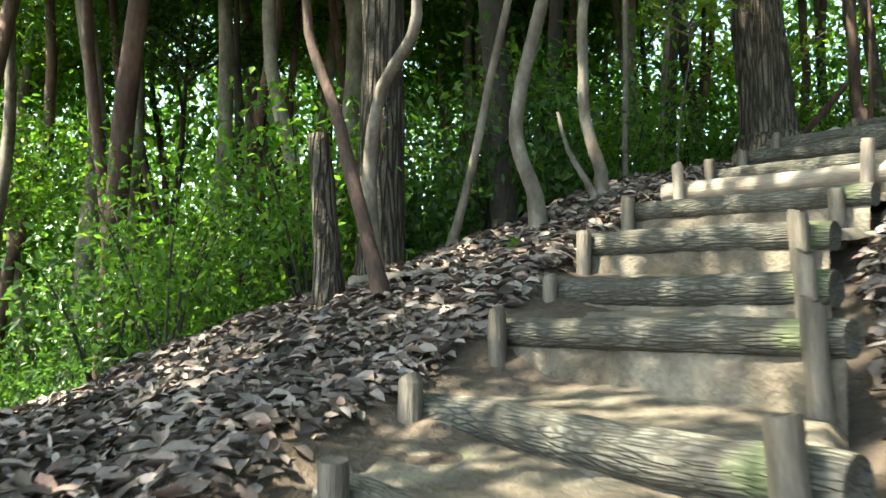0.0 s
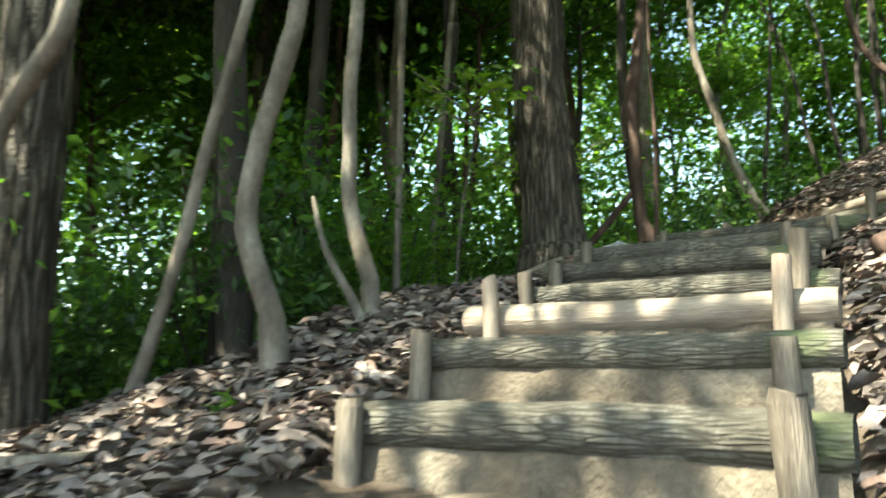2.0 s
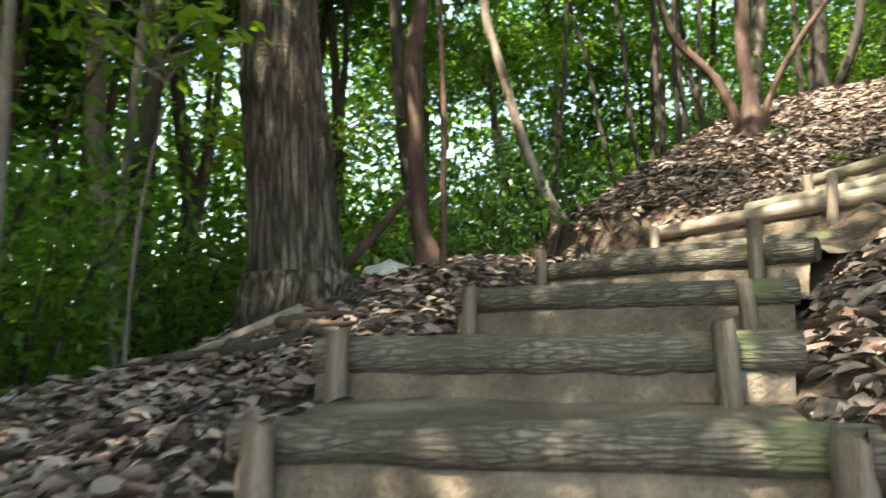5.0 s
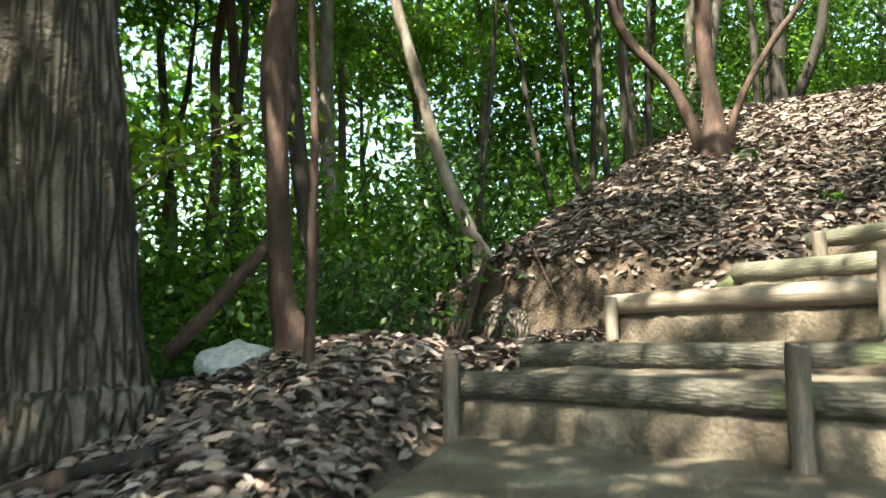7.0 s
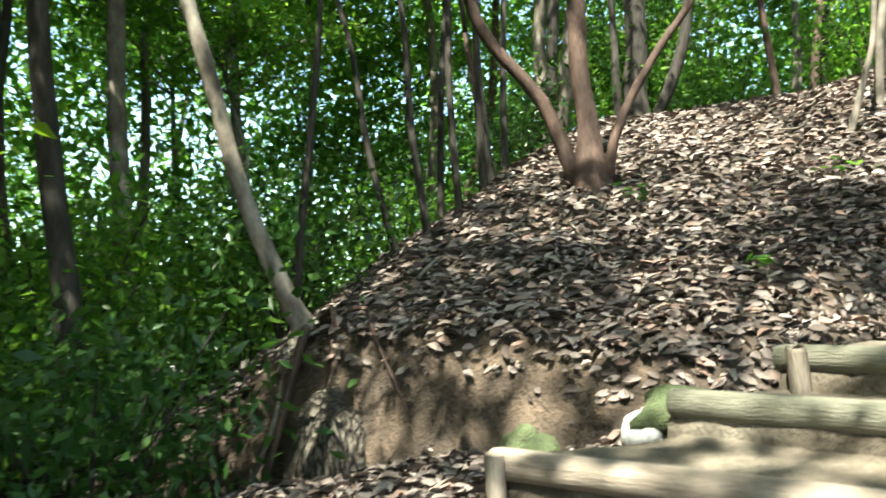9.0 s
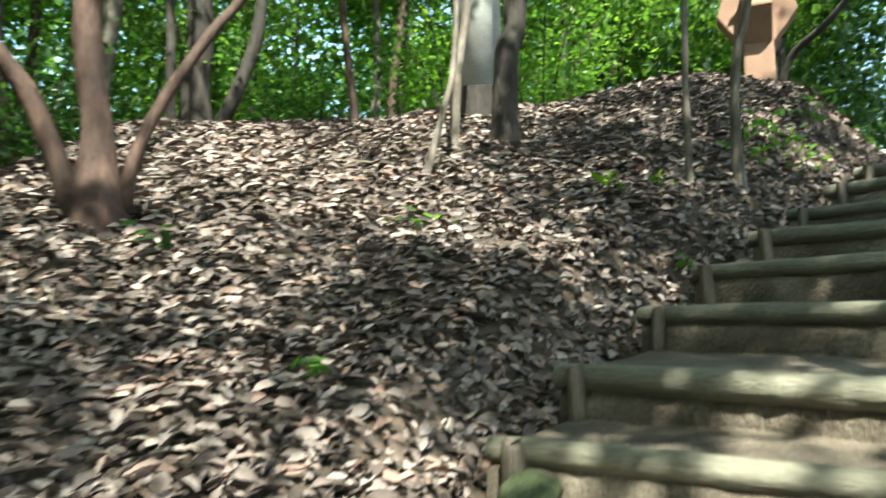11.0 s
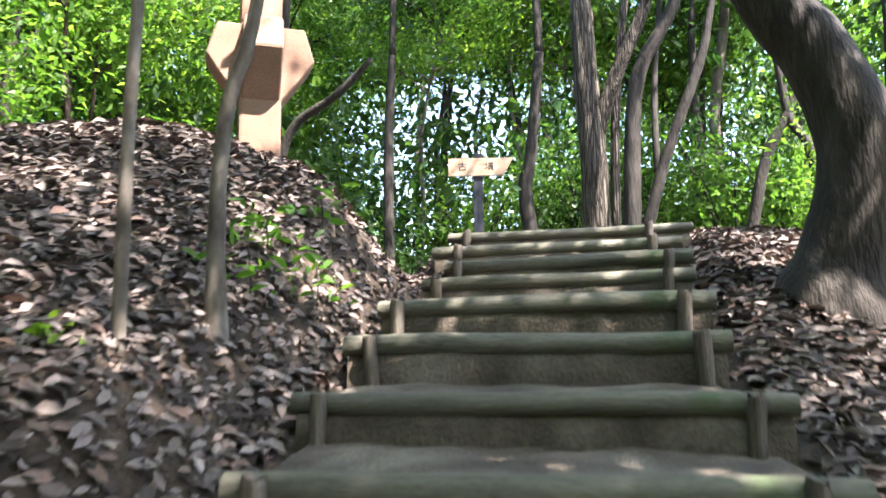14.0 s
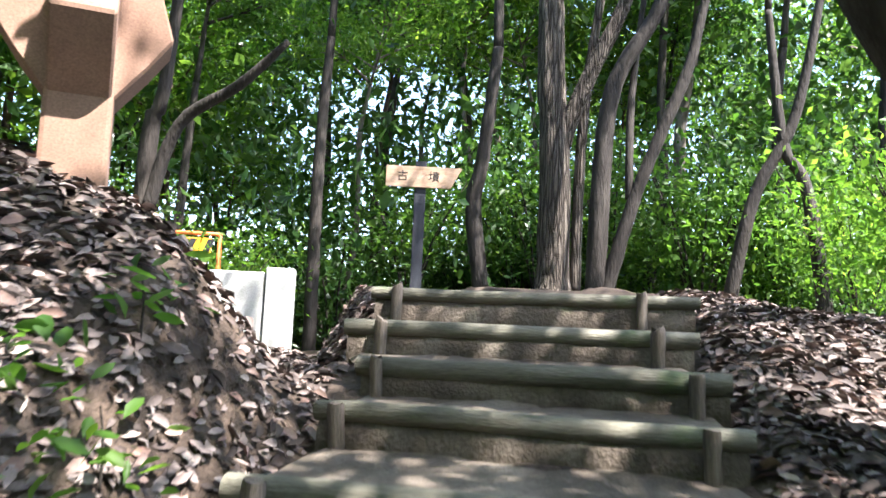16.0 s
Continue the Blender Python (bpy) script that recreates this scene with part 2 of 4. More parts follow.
def tube(points, radii, sides=12, step=0.12, ridge=0.0, lump=0.05, ridges=11, closed=True, seed=0):
    """Vertices and faces of a round limb along a line, with lumps and bark ridges."""
    line, rad = smooth_line(points, radii, step)
    verts, faces = [], []
    side = Vector((1, 0, 0))
    for i, (p, r) in enumerate(zip(line, rad)):
        way = (line[min(i + 1, len(line) - 1)] - line[max(i - 1, 0)]).normalized()
        side = side - way * side.dot(way)
        if side.length < 1e-3:
            side = way.orthogonal()
        side.normalize()
        up = way.cross(side)
        for k in range(sides):
            a = 2 * math.pi * k / sides
            dirn = side * math.cos(a) + up * math.sin(a)
            q = p + dirn * r
            f = 1 + lump * noise.noise(q * (0.35 / max(r, 0.03)) + Vector((seed, 0, 0)))
            if ridge:
                w = noise.noise(Vector((math.cos(a) * ridges * 0.35, math.sin(a) * ridges * 0.35, p.z * 1.6 + seed)))
                f += ridge * (abs(w) * 2.0 - 0.5)
            verts.append(p + dirn * r * f)
    n = len(line)
    for i in range(n - 1):
        for k in range(sides):
            a, b = i * sides + k, i * sides + (k + 1) % sides
            faces.append((a, b, b + sides, a + sides))
    if closed:
        faces.append(tuple(range(sides - 1, -1, -1)))
        faces.append(tuple(range((n - 1) * sides, n * sides)))
    return verts, faces


def joined(pieces):
    verts, faces = [], []
    for v, f in pieces:
        o = len(verts)
        verts += list(v)
        faces += [tuple(i + o for i in q) for q in f]
    return verts, faces


def leaf_mesh(name, places, size, mat, rng, flat=0.0, droop=0.3, normals=None, fold=0.25, full=False):
    """Leaves with a fold along the rib, one at each place; flat 1 lays them down."""
    n = len(places)
    places = np.asarray(places, float)
    ang = rng.uniform(0, 2 * np.pi, n)
    tilt = rng.normal(0, 1, n) * (1 - flat) * 0.7 - droop
    way = np.stack([np.cos(ang) * np.cos(tilt), np.sin(ang) * np.cos(tilt), np.sin(tilt)], 1)
    up = np.stack([rng.normal(0, 1 - flat * 0.72, n), rng.normal(0, 1 - flat * 0.72, n), np.ones(n)], 1)
    if normals is not None:
        up[:, :2] += normals[:, :2] / normals[:, 2:3]
        way -= normals * np.sum(way * normals, 1)[:, None] * flat
    side = np.cross(up, way)
    side /= np.linalg.norm(side, axis=1)[:, None] + 1e-9
    nrm = np.cross(way, side)
    ln = size * rng.uniform(0.6, 1.35, n)[:, None]
    wd = ln * rng.uniform(0.34, 0.56, n)[:, None] * (0.44 if full else 0.5)
    lift = nrm * wd * fold * rng.uniform(0.2, 2.2, n)[:, None]
    curl = nrm * ln * rng.normal(0, 0.12, n)[:, None]
    base = places - way * ln * 0.5
    tip = places + way * ln * 0.5 + curl
    left = places - way * ln * 0.05 + side * wd + lift
    right = places - way * ln * 0.05 - side * wd + lift
    if full:
        l1, l2 = places - way * ln * 0.24 + side * wd * 0.8 + lift * 0.7, places + way * ln * 0.14 + side * wd * 0.92 + lift + curl * 0.25
        r1, r2 = places - way * ln * 0.24 - side * wd * 0.8 + lift * 0.9, places + way * ln * 0.14 - side * wd * 0.92 + lift * 1.3 + curl * 0.25
        mid = places + way * ln * 0.02
        co = np.stack([base, l1, l2, tip, r2, r1, mid], 1).reshape(-1, 3)
        faces = np.array([[0, 6, 1], [6, 2, 1], [6, 3, 2], [6, 4, 3], [6, 5, 4], [0, 5, 6]])
    else:
        co = np.stack([base, left, tip, right], 1).reshape(-1, 3)
        faces = np.array([[0, 2, 1], [0, 3, 2]])
    nv, nf = co.shape[0] // n, len(faces)
    tri = (np.arange(n)[:, None, None] * nv + faces[None]).reshape(-1)
    me = bpy.data.meshes.new(name)
    me.vertices.add(n * nv)
    me.vertices.foreach_set("co", co.reshape(-1))
    me.loops.add(n * nf * 3)
    me.loops.foreach_set("vertex_index", tri.astype(np.int32))
    me.polygons.add(n * nf)
    me.polygons.foreach_set("loop_start", np.arange(n * nf, dtype=np.int32) * 3)
    me.update(calc_edges=True)
    me.materials.append(mat)
    return me


def grid_noise(x, y, seed=0):
    """Smooth value noise on numpy arrays, about -1 to 1."""
    rng = np.random.RandomState(seed)
    table = rng.uniform(-1, 1, (64, 64))
    xi, yi = np.floor(x).astype(int), np.floor(y).astype(int)
    fx, fy = x - xi, y - yi
    fx, fy = fx * fx * (3 - 2 * fx), fy * fy * (3 - 2 * fy)
    g = lambda i, j: table[(xi + i) % 64, (yi + j) % 64]
    return (g(0, 0) * (1 - fx) + g(1, 0) * fx) * (1 - fy) + (g(0, 1) * (1 - fx) + g(1, 1) * fx) * fy


# ---- plan: the log steps, as ends of each log and height of its top ----
FLIGHT_LOW = [(0.78, -5.58, 2.15, -5.60, -1.235), (0.38, -4.98, 1.84, -5.06, -1.105), (0.18, -4.43, 1.58, -4.45, -0.87), (0.0, -3.87, 1.30, -3.90, -0.715),
              (-0.22, -3.35, 1.06, -3.35, -0.49), (-0.38, -2.78, 1.0, -2.79, -0.28), (-0.50, -2.22, 0.94, -2.22, -0.10), (-0.50, -1.68, 0.90, -1.67, 0.035),
              (-0.72, -0.95, 0.75, -0.94, 0.265), (-0.82, -0.22, 0.73, -0.22, 0.475), (-0.54, 0.70, 0.88, 0.66, 0.70)]
CURVE = [(-0.40, 2.46, 1.14, 1.62, 0.98), (-0.08, 2.95, 1.62, 2.03, 1.09), (0.38, 3.58, 1.68, 2.24, 1.36), (1.10, 3.70, 2.15, 2.45, 1.54), (1.50, 3.64, 2.22, 2.42, 1.70)]
FLIGHT_HIGH = [(2.48, 4.36, 3.00, 3.05, 1.87), (3.03, 4.62, 3.45, 2.95, 2.08), (3.98, 5.05, 4.28, 3.25, 2.305), (4.83, 5.38, 5.02, 3.42, 2.555),
               (5.40, 5.37, 5.82, 3.52, 2.79), (6.15, 5.58, 6.40, 3.66, 3.0), (6.90, 5.73, 7.10, 3.88, 3.25), (7.60, 5.86, 7.65, 3.95, 3.475),
               (8.40, 5.90, 8.40, 4.08, 3.675), (9.00, 5.95, 9.00, 4.12, 3.87), (9.64, 6.30, 9.80, 4.24, 4.075), (10.60, 6.50, 10.85, 4.20, 4.345)]
TILT = {0: -0.02, 1: 0.06, 2: 0.06, 3: 0.03}  # how far the east end lies over the west end
STEPS = FLIGHT_LOW + CURVE + FLIGHT_HIGH

# the path under the steps: centre, tangent, half width, foot height, share of the upper flight
line = [(4.6, -10.0, -2.95, 0.8), (2.9, -7.3, -2.06, 0.8), (1.95, -6.2, -1.52, 0.75)]
for i, (xl, yl, xr, yr, z) in enumerate(STEPS):
    foot = STEPS[i - 1][4] if i else -1.38
    line.append(((xl + xr) / 2, (yl + yr) / 2, foot, math.hypot(xr - xl, yr - yl) / 2))
line += [(12.2, 5.7, 4.36, 1.3), (14.5, 6.6, 4.62, 1.4), (18.0, 7.6, 4.82, 1.5)]
track, halves = smooth_line([p[:3] for p in line], [p[3] for p in line], 0.3)
TC = np.array([tuple(p) for p in track])
TH = np.array(halves)
TT = np.gradient(TC[:, :2], axis=0)
TT /= np.linalg.norm(TT, axis=1)[:, None]
turn_part = np.clip((TC[:, 1] - 0.6) / 2.4, 0, 1)
turn_part[(TC[:, 0] > 1.6) & (TC[:, 1] > 1.0)] = 1.0
TW = turn_part * turn_part * (3 - 2 * turn_part)


def smooth01(v):
    v = np.clip(v, 0, 1)
    return v * v * (3 - 2 * v)


def hill(x, y):
    """The leaf-covered knoll north of the upper flight."""
    slope = 2.0 + 0.47 * (y - 4.5) + 0.17 * (x - 3)
    top = np.minimum(4.3 + 0.09 * (x - 3), 4.75) - 0.25 * np.maximum(y - 10.5, 0)
    h = -0.15 * np.log(np.exp(-np.clip(slope, -20, 20) / 0.15) + np.exp(-np.clip(top, -20, 20) / 0.15))
    h = h + 0.5 * np.exp(-((x - 8) ** 2 + (y - 7.2) ** 2) / 2.6)
    h = h - 1.1 * smooth01((x - 8.1) / 1.6)
    cut = (x + 0.6) * 0.543 + (y - 5.4) * 0.84
    k = smooth01(cut / 0.22 + 0.5)
    k = k + (1 - k) * smooth01((x - 0.9) / 0.6)
    h = np.where(y < 8, (1.02 + 0.1 * np.clip(x, -2, 2)) * (1 - k) + h * k, h)
    e = (x + 0.6) * -0.84 + (y - 5.2) * 0.54
    return h - np.minimum(0.6 * np.maximum(e, 0), 2.6)


def ground_z(x, y, fine=True):
    """Height of the ground; the second value is the distance outside the steps."""
    x, y = np.asarray(x, float).ravel(), np.asarray(y, float).ravel()
    h = hill(x, y)
    total, weight, out = np.zeros_like(x), np.zeros_like(x), np.full_like(x, 1e9)
    for (cx, cy, cz), hw, (tx, ty), w2 in zip(TC, TH, TT, TW):
        dx, dy = x - cx, y - cy
        along, d = dx * tx + dy * ty, -dx * ty + dy * tx
        le, ri = np.maximum(d - hw, 0), np.maximum(-d - hw, 0)
        left_low = cz + 0.06 - 0.12 * np.minimum(le, 1.2) - 0.3 * np.clip(le - 1.2, 0, 2.5) - 0.55 * np.clip(le - 3.7, 0, 10)
        b = smooth01(le / 0.6)
        left_high = cz * (1 - b) + h * b
        right_low = cz + 0.06 + 0.32 * np.minimum(ri, 3.0)
        right_high = cz + 0.08 - 0.10 * np.minimum(ri, 3) - 0.3 * np.clip(ri - 3, 0, 12)
        z = np.where(d > 0, left_low * (1 - w2) + left_high * w2, right_low * (1 - w2) + right_high * w2)
        gap = along ** 2 + np.maximum(np.abs(d) - hw, 0) ** 2
        w = 1.0 / (gap + 0.03) ** 3
        total += z * w
        weight += w
        out = np.minimum(out, np.maximum(np.abs(along) - 0.2, 0) ** 2 + np.maximum(np.abs(d) - hw, 0) ** 2)
    z = total / weight
    out = np.sqrt(out)
    rough = np.clip(out / 0.4, 0, 1)
    z = z + rough * (0.10 * grid_noise(x * 0.9 + 5, y * 0.9, 3) + 0.035 * grid_noise(x * 3.1, y * 3.1 + 9, 4))
    z = z + 0.2 * np.clip(out / 0.4, 0, 1) * np.exp(-((x + 1.45) ** 2 + (y - 2.75) ** 2) / 1.2)
    z = z - 0.07 * (1 - np.clip(out / 0.15, 0, 1))
    return z, out


def gz(x, y):
    return float(ground_z([x], [y])[0][0])


# ---- the ground, one sheet ----
def spread(lo, hi, step, far):
    mid = np.arange(lo, hi + step / 2, step)
    outs, s, v = [], step, 0.0
    while v < far:
        s *= 1.22
        v += s
        outs.append(v)
    outs = np.array(outs)
    return np.concatenate([lo - outs[::-1], mid, hi + outs])


gx, gy = spread(-6, 13, 0.11, 900), spread(-8, 11, 0.11, 900)
mx, my = np.meshgrid(gx, gy)
mz, _ = ground_z(mx, my)
nx, ny = len(gx), len(gy)
me = bpy.data.meshes.new("ground")
idx = np.arange(nx * ny).reshape(ny, nx)
quads = np.stack([idx[:-1, :-1], idx[:-1, 1:], idx[1:, 1:], idx[1:, :-1]], -1).reshape(-1, 4)
me.vertices.add(nx * ny)
me.vertices.foreach_set("co", np.stack([mx.ravel(), my.ravel(), mz], 1).ravel())
me.loops.add(len(quads) * 4)
me.loops.foreach_set("vertex_index", quads.ravel().astype(np.int32))
me.polygons.add(len(quads))
me.polygons.foreach_set("loop_start", np.arange(len(quads), dtype=np.int32) * 4)
me.update(calc_edges=True)
me.materials.append(SOIL)
me.materials.append(BANK)
steep = np.zeros(len(quads) * 3)
me.polygons.foreach_get("normal", steep)
me.polygons.foreach_set("material_index", (steep[2::3] < 0.66).astype(np.int32))
me.shade_smooth()
ground = tagged(new("ground", me), "brown leaf mould of a wooded hillside", "ground", kind="structure")


# ---- earth treads and log steps ----
def earth_step(i):
    xl, yl, xr, yr, z = STEPS[i]
    foot = (STEPS[i - 1][4] if i else -1.42) - 0.08
    if i + 1 < len(STEPS):
        bxl, byl, bxr, byr, _ = STEPS[i + 1]
    else:
        bxl, byl, bxr, byr = 12.6, 7.0, 12.8, 4.4
    a, b = Vector((xl, yl, 0)), Vector((xr, yr, 0))
    c, d = Vector((bxl, byl, 0)), Vector((bxr, byr, 0))
    back = ((c + d) / 2 - (a + b) / 2).normalized()
    nu, rows = 30, []
    front = [(-0.055, foot), (-0.05, foot + (z - foot) * 0.3), (-0.04, foot + (z - foot) * 0.55), (0.02, z - 0.03)]
    for off, h in front:
        rows.append([(a.lerp(b, u / nu) + back * off, h) for u in range(nu + 1)])
    for k in range(1, 9):
        t = k / 8 * 1.06
        rows.append([(a.lerp(b, u / nu).lerp(c.lerp(d, u / nu), t) + back * 0.05 * (1 - t), z - 0.03 + 0.03 * t) for u in range(nu + 1)])
    verts = []
    for r, row in enumerate(rows):
        for u, (p, h) in enumerate(row):
            edge = min(u, nu - u) / nu
            q = Vector((p.x, p.y, h + (TILT.get(i, 0.0) * (u / nu - 0.5) if 0 < r < 8 else 0.0)))
            n1 = noise.noise(q * 3.0)
            n2 = noise.noise(q * 11.0)
            n3 = noise.noise(q * 26.0)
            if r < 4:
                q += back * (0.012 * n1 + 0.013 * n2 + 0.01 * n3) * (1 if r else 0.3)
            else:
                q.z += 0.018 * n1 + 0.009 * n2 + 0.004 * n3 - (0.05 if edge < 0.02 else 0)
            verts.append(q)
    w = nu + 1
    faces = [(r * w + u, r * w + u + 1, (r + 1) * w + u + 1, (r + 1) * w + u) for r in range(len(rows) - 1) for u in range(nu)]
    ob = new("earth_tread", mesh_of("earth_tread", verts, faces, EARTH, True))
    tagged(ob, "trodden sandy earth tread behind a step log", "earth tread", "earth treads", "structure")


def round_log(length, r, seed, mat):
    rng = random.Random(seed)
    pts = [(-length / 2, 0, 0), (-length / 2 + 0.012, 0, 0), (-length * 0.25, rng.uniform(-0.012, 0.012), rng.uniform(-0.008, 0.008)),
           (length * 0.2, rng.uniform(-0.012, 0.012), rng.uniform(-0.008, 0.008)), (length / 2 - 0.012, 0, 0), (length / 2, 0, 0)]
    rad = [r * 0.9, r, r * rng.uniform(0.95, 1.05), r * rng.uniform(0.95, 1.05), r, r * 0.9]
    v, f = tube(pts, rad, 22, 0.06, 0.0, 0.06, seed=seed)
    out = []
    for p in v:
        a = math.atan2(p.z, p.y)
        g = noise.noise(Vector((p.x * 1.4 + seed, math.cos(a) * 3.5, math.sin(a) * 3.5)))
        k = 1 + 0.05 * abs(g) - 0.03 * abs(noise.noise(Vector((p.x * 6, math.cos(a) * 6, math.sin(a) * 6 + seed))))
        out.append((p.x, p.y * k, p.z * k))
    return mesh_of("log", out, f, mat, False)


def stake(height, r, seed, mat):
    rng = random.Random(seed)
    v, f = tube([(0, 0, -0.2), (0, 0, 0.0), (rng.uniform(-0.008, 0.008), 0, height - 0.012), (0, 0, height)], [r, r, r, r * 0.86], 14, 0.05, 0.0, 0.10, seed=seed)
    return mesh_of("post", v, f, mat, False)


# per log: radius, pale wood, and how far the two stakes rise over the log
TAN = {6, 13}
RISE = {0: (0.06, 0.01), 1: (0.06, 0.07), 2: (0.03, 0.04), 3: (0.0, 0.05), 4: (0.0, 0.03), 5: (0.02, -0.03), 6: (0.09, 0.10), 7: (0.06, 0.15), 8: (-0.01, -0.02), 9: (0.01, 0.02),
        10: (-0.01, -0.01), 11: (0.07, 0.10), 12: (None, None), 13: (-0.02, 0.10), 14: (None, None), 26: (0.0, 0.0), 27: (0.0, 0.0)}
INSET = {0: (0.15, 0.12), 1: (0.07, 0.06), 2: (0.09, 0.04), 3: (0.04, 0.04), 4: (0.03, 0.08), 5: (0.04, 0.12), 6: (0.15, 0.15), 7: (0.04, 0.13), 8: (0.09, 0.05), 9: (0.09, 0.2), 10: (0.06, 0.18),
         11: (0.07, 0.26), 13: (0.06, 0.3), 22: (0.15, 0.1), 23: (0.12, 0.14), 26: (0.22, 0.2), 27: (0.17, 0.36)}


def log_step(i):
    xl, yl, xr, yr, z = STEPS[i]
    a, b = Vector((xl, yl, 0)), Vector((xr, yr, 0))
    way = (b - a).normalized()
    out = Vector((way.y, -way.x, 0))
    upper = i > 13
    r = (0.052 if upper else 0.064) + 0.006 * math.sin(i * 2.3)
    yaw = math.degrees(math.atan2(way.y, way.x))
    c = (a + b) / 2
    tan = i in TAN
    kind = "pale barkless round log step held by stakes" if tan else "dusty half-buried log step with mossy patches" if upper else "weathered grey-brown round log step held by stakes"
    th = holder("log_step", (c.x, c.y, z - r), kind, "log step", "log steps of the hillside stairs", yaw)
    th.matrix_world = pose(c.x, c.y, z - r, 0, 0, yaw) @ Matrix.Rotation(-math.atan2(TILT.get(i, 0.0), (b - a).length), 4, "Y")
    mesh_part("log", round_log((b - a).length, r, i + 1, LOG_TAN if tan else LOG_DUSTY if upper else LOG), th)
    rise = RISE.get(i, (-0.012, -0.012))
    for k, (sgn, up) in enumerate(zip((-1, 1), rise)):
        if up is None:
            continue
        foot = (STEPS[i - 1][4] if i else -1.38) - z + r
        inset = INSET.get(i, (0.11, 0.13))[k]
        pr = 0.038 + 0.004 * math.sin(i * 1.7 + k)
        post = mesh_part("post", stake(-foot + r + up, pr, i * 2 + k + 50, POST_PALE if tan else POST), th)
        post.location = (sgn * ((b - a).length / 2 - inset), -(r + pr * (0.35 if upper else 0.8)), foot)
        post.rotation_euler = (radians(random.Random(i + k).uniform(-3, 3)), radians(random.Random(i * 3 + k).uniform(-4, 4)), 0)


for i in range(len(STEPS)):
    earth_step(i)
    log_step(i)


# ---- trees ----
def limbs_of(top, top_r, height, n, rng, reach=1.6, rise=0.5):
    """Limb lines from points along a trunk line, and the places round their ends where leaves sit."""
    limbs, ends = [], []
    for k in range(n):
        t = rng.uniform(0.35, 1.0) if n > 1 else 1.0
        s = top[0].lerp(top[1], t)
        a = 2 * math.pi * (k / n) + rng.uniform(-0.5, 0.5)
        ln = reach * rng.uniform(0.6, 1.2)
        m = s + Vector((math.cos(a) * ln * 0.5, math.sin(a) * ln * 0.5, ln * rise * 0.6))
        e = s + Vector((math.cos(a) * ln, math.sin(a) * ln, ln * rise * rng.uniform(0.6, 1.4)))
        limbs.append(tube([s, m, e], [top_r * 0.55, top_r * 0.35, top_r * 0.12], 6, 0.25, closed=True))
        ends += [m, m.lerp(e, 0.5), e]
        for j in range(2):
            b = a + rng.choice((-1, 1)) * rng.uniform(0.5, 1.1)
            f = m + Vector((math.cos(b), math.sin(b), rise * rng.uniform(0.2, 1.0))) * ln * rng.uniform(0.4, 0.7)
            limbs.append(tube([m, m.lerp(f, 0.5) + Vector((0, 0, 0.05)), f], [top_r * 0.28, top_r * 0.18, top_r * 0.07], 5, 0.25, closed=True))
            ends += [m.lerp(f, 0.6), f]
    return limbs, ends


def clumps(ends, per, spread_by, nprng):
    c = np.array([tuple(e) for e in ends])
    pick = nprng.randint(0, len(c), per)
    p = c[pick] + nprng.normal(0, 1, (per, 3)) * np.array([spread_by, spread_by, spread_by * 0.55])
    return p


def tree(at, line, radii, bark, label, leaf=None, leaves=0, size=0.155, crown=None, sides=14, ridge=0.0, extra=(), seed=1, flare=0.0, spread_by=0.23, ridges=11,
         category="tree", group="woodland trees", step=0.12, share=0.5):
    """A trunk along a line (places from its foot), forks, limbs and a leafy crown."""
    rng, nprng = random.Random(seed), np.random.RandomState(seed)
    th = holder("tree", at, label, category, group)
    base = Vector(at)
    pts = [Vector(p) - base for p in line]
    pts.insert(0, pts[0] + Vector((0, 0, -0.35)))
    radii = [radii[0] * (1 + flare)] + [radii[0] * (1 + flare * 0.55)] + list(radii[1:])
    if flare:
        d = (pts[2] - pts[1]).normalized()
        pts.insert(2, pts[1] + d * 0.22)
        radii.insert(2, radii[2] + (radii[1] - radii[2]) * 0.35)
    v, f = tube(pts, radii, sides, step, ridge, 0.10, ridges, seed=seed)
    mesh_part("trunk", mesh_of("trunk", v, f, bark, True), th)
    for e_line, e_rad in extra:
        v, f = tube([Vector(p) - base for p in e_line], e_rad, 9, 0.12, 0, 0.12, seed=seed + 3)
        mesh_part("limb", mesh_of("limb", v, f, bark, True), th)
    if crown:
        z0, z1, n, reach = crown
        top = pts[-1]
        lo = top + Vector((0, 0, max(z0 - top.z, 0.0) if z0 < 12 else 0.0))
        hi = Vector((lo.x + rng.uniform(-0.5, 0.5), lo.y + rng.uniform(-0.5, 0.5), max(z1, lo.z + 0.3)))
        stem = [tube([top, lo.lerp(hi, 0.4), hi], [radii[-1], radii[-1] * 0.7, radii[-1] * 0.3], 8, 0.3)]
        limbs, ends = limbs_of((lo.lerp(hi, 0.05), hi), max(radii[-1], 0.03), z1 - z0, n, rng, reach)
        v, f = joined(stem + limbs)
        mesh_part("crown_limb", mesh_of("crown_limb", v, f, bark, True), th)
        if leaf and leaves:
            mesh_part("crown", leaf_mesh("crown", clumps(ends, int(leaves * share), spread_by, nprng), size, leaf, nprng), th)
    return th


def foot(x, y, dz=0.0):
    return (x, y, gz(x, y) + dz)


def line_at(pts):
    """Put the first point of a trunk line on the ground."""
    p = [tuple(q) for q in pts]
    p[0] = (p[0][0], p[0][1], gz(p[0][0], p[0][1]))
    return p


def wood(pts, radii, bark, label, **more):
    pts = line_at(pts)
    return tree(pts[0], pts, radii, bark, label, **more)


HIGH = (5.0, 8.5, 7, 2.0)
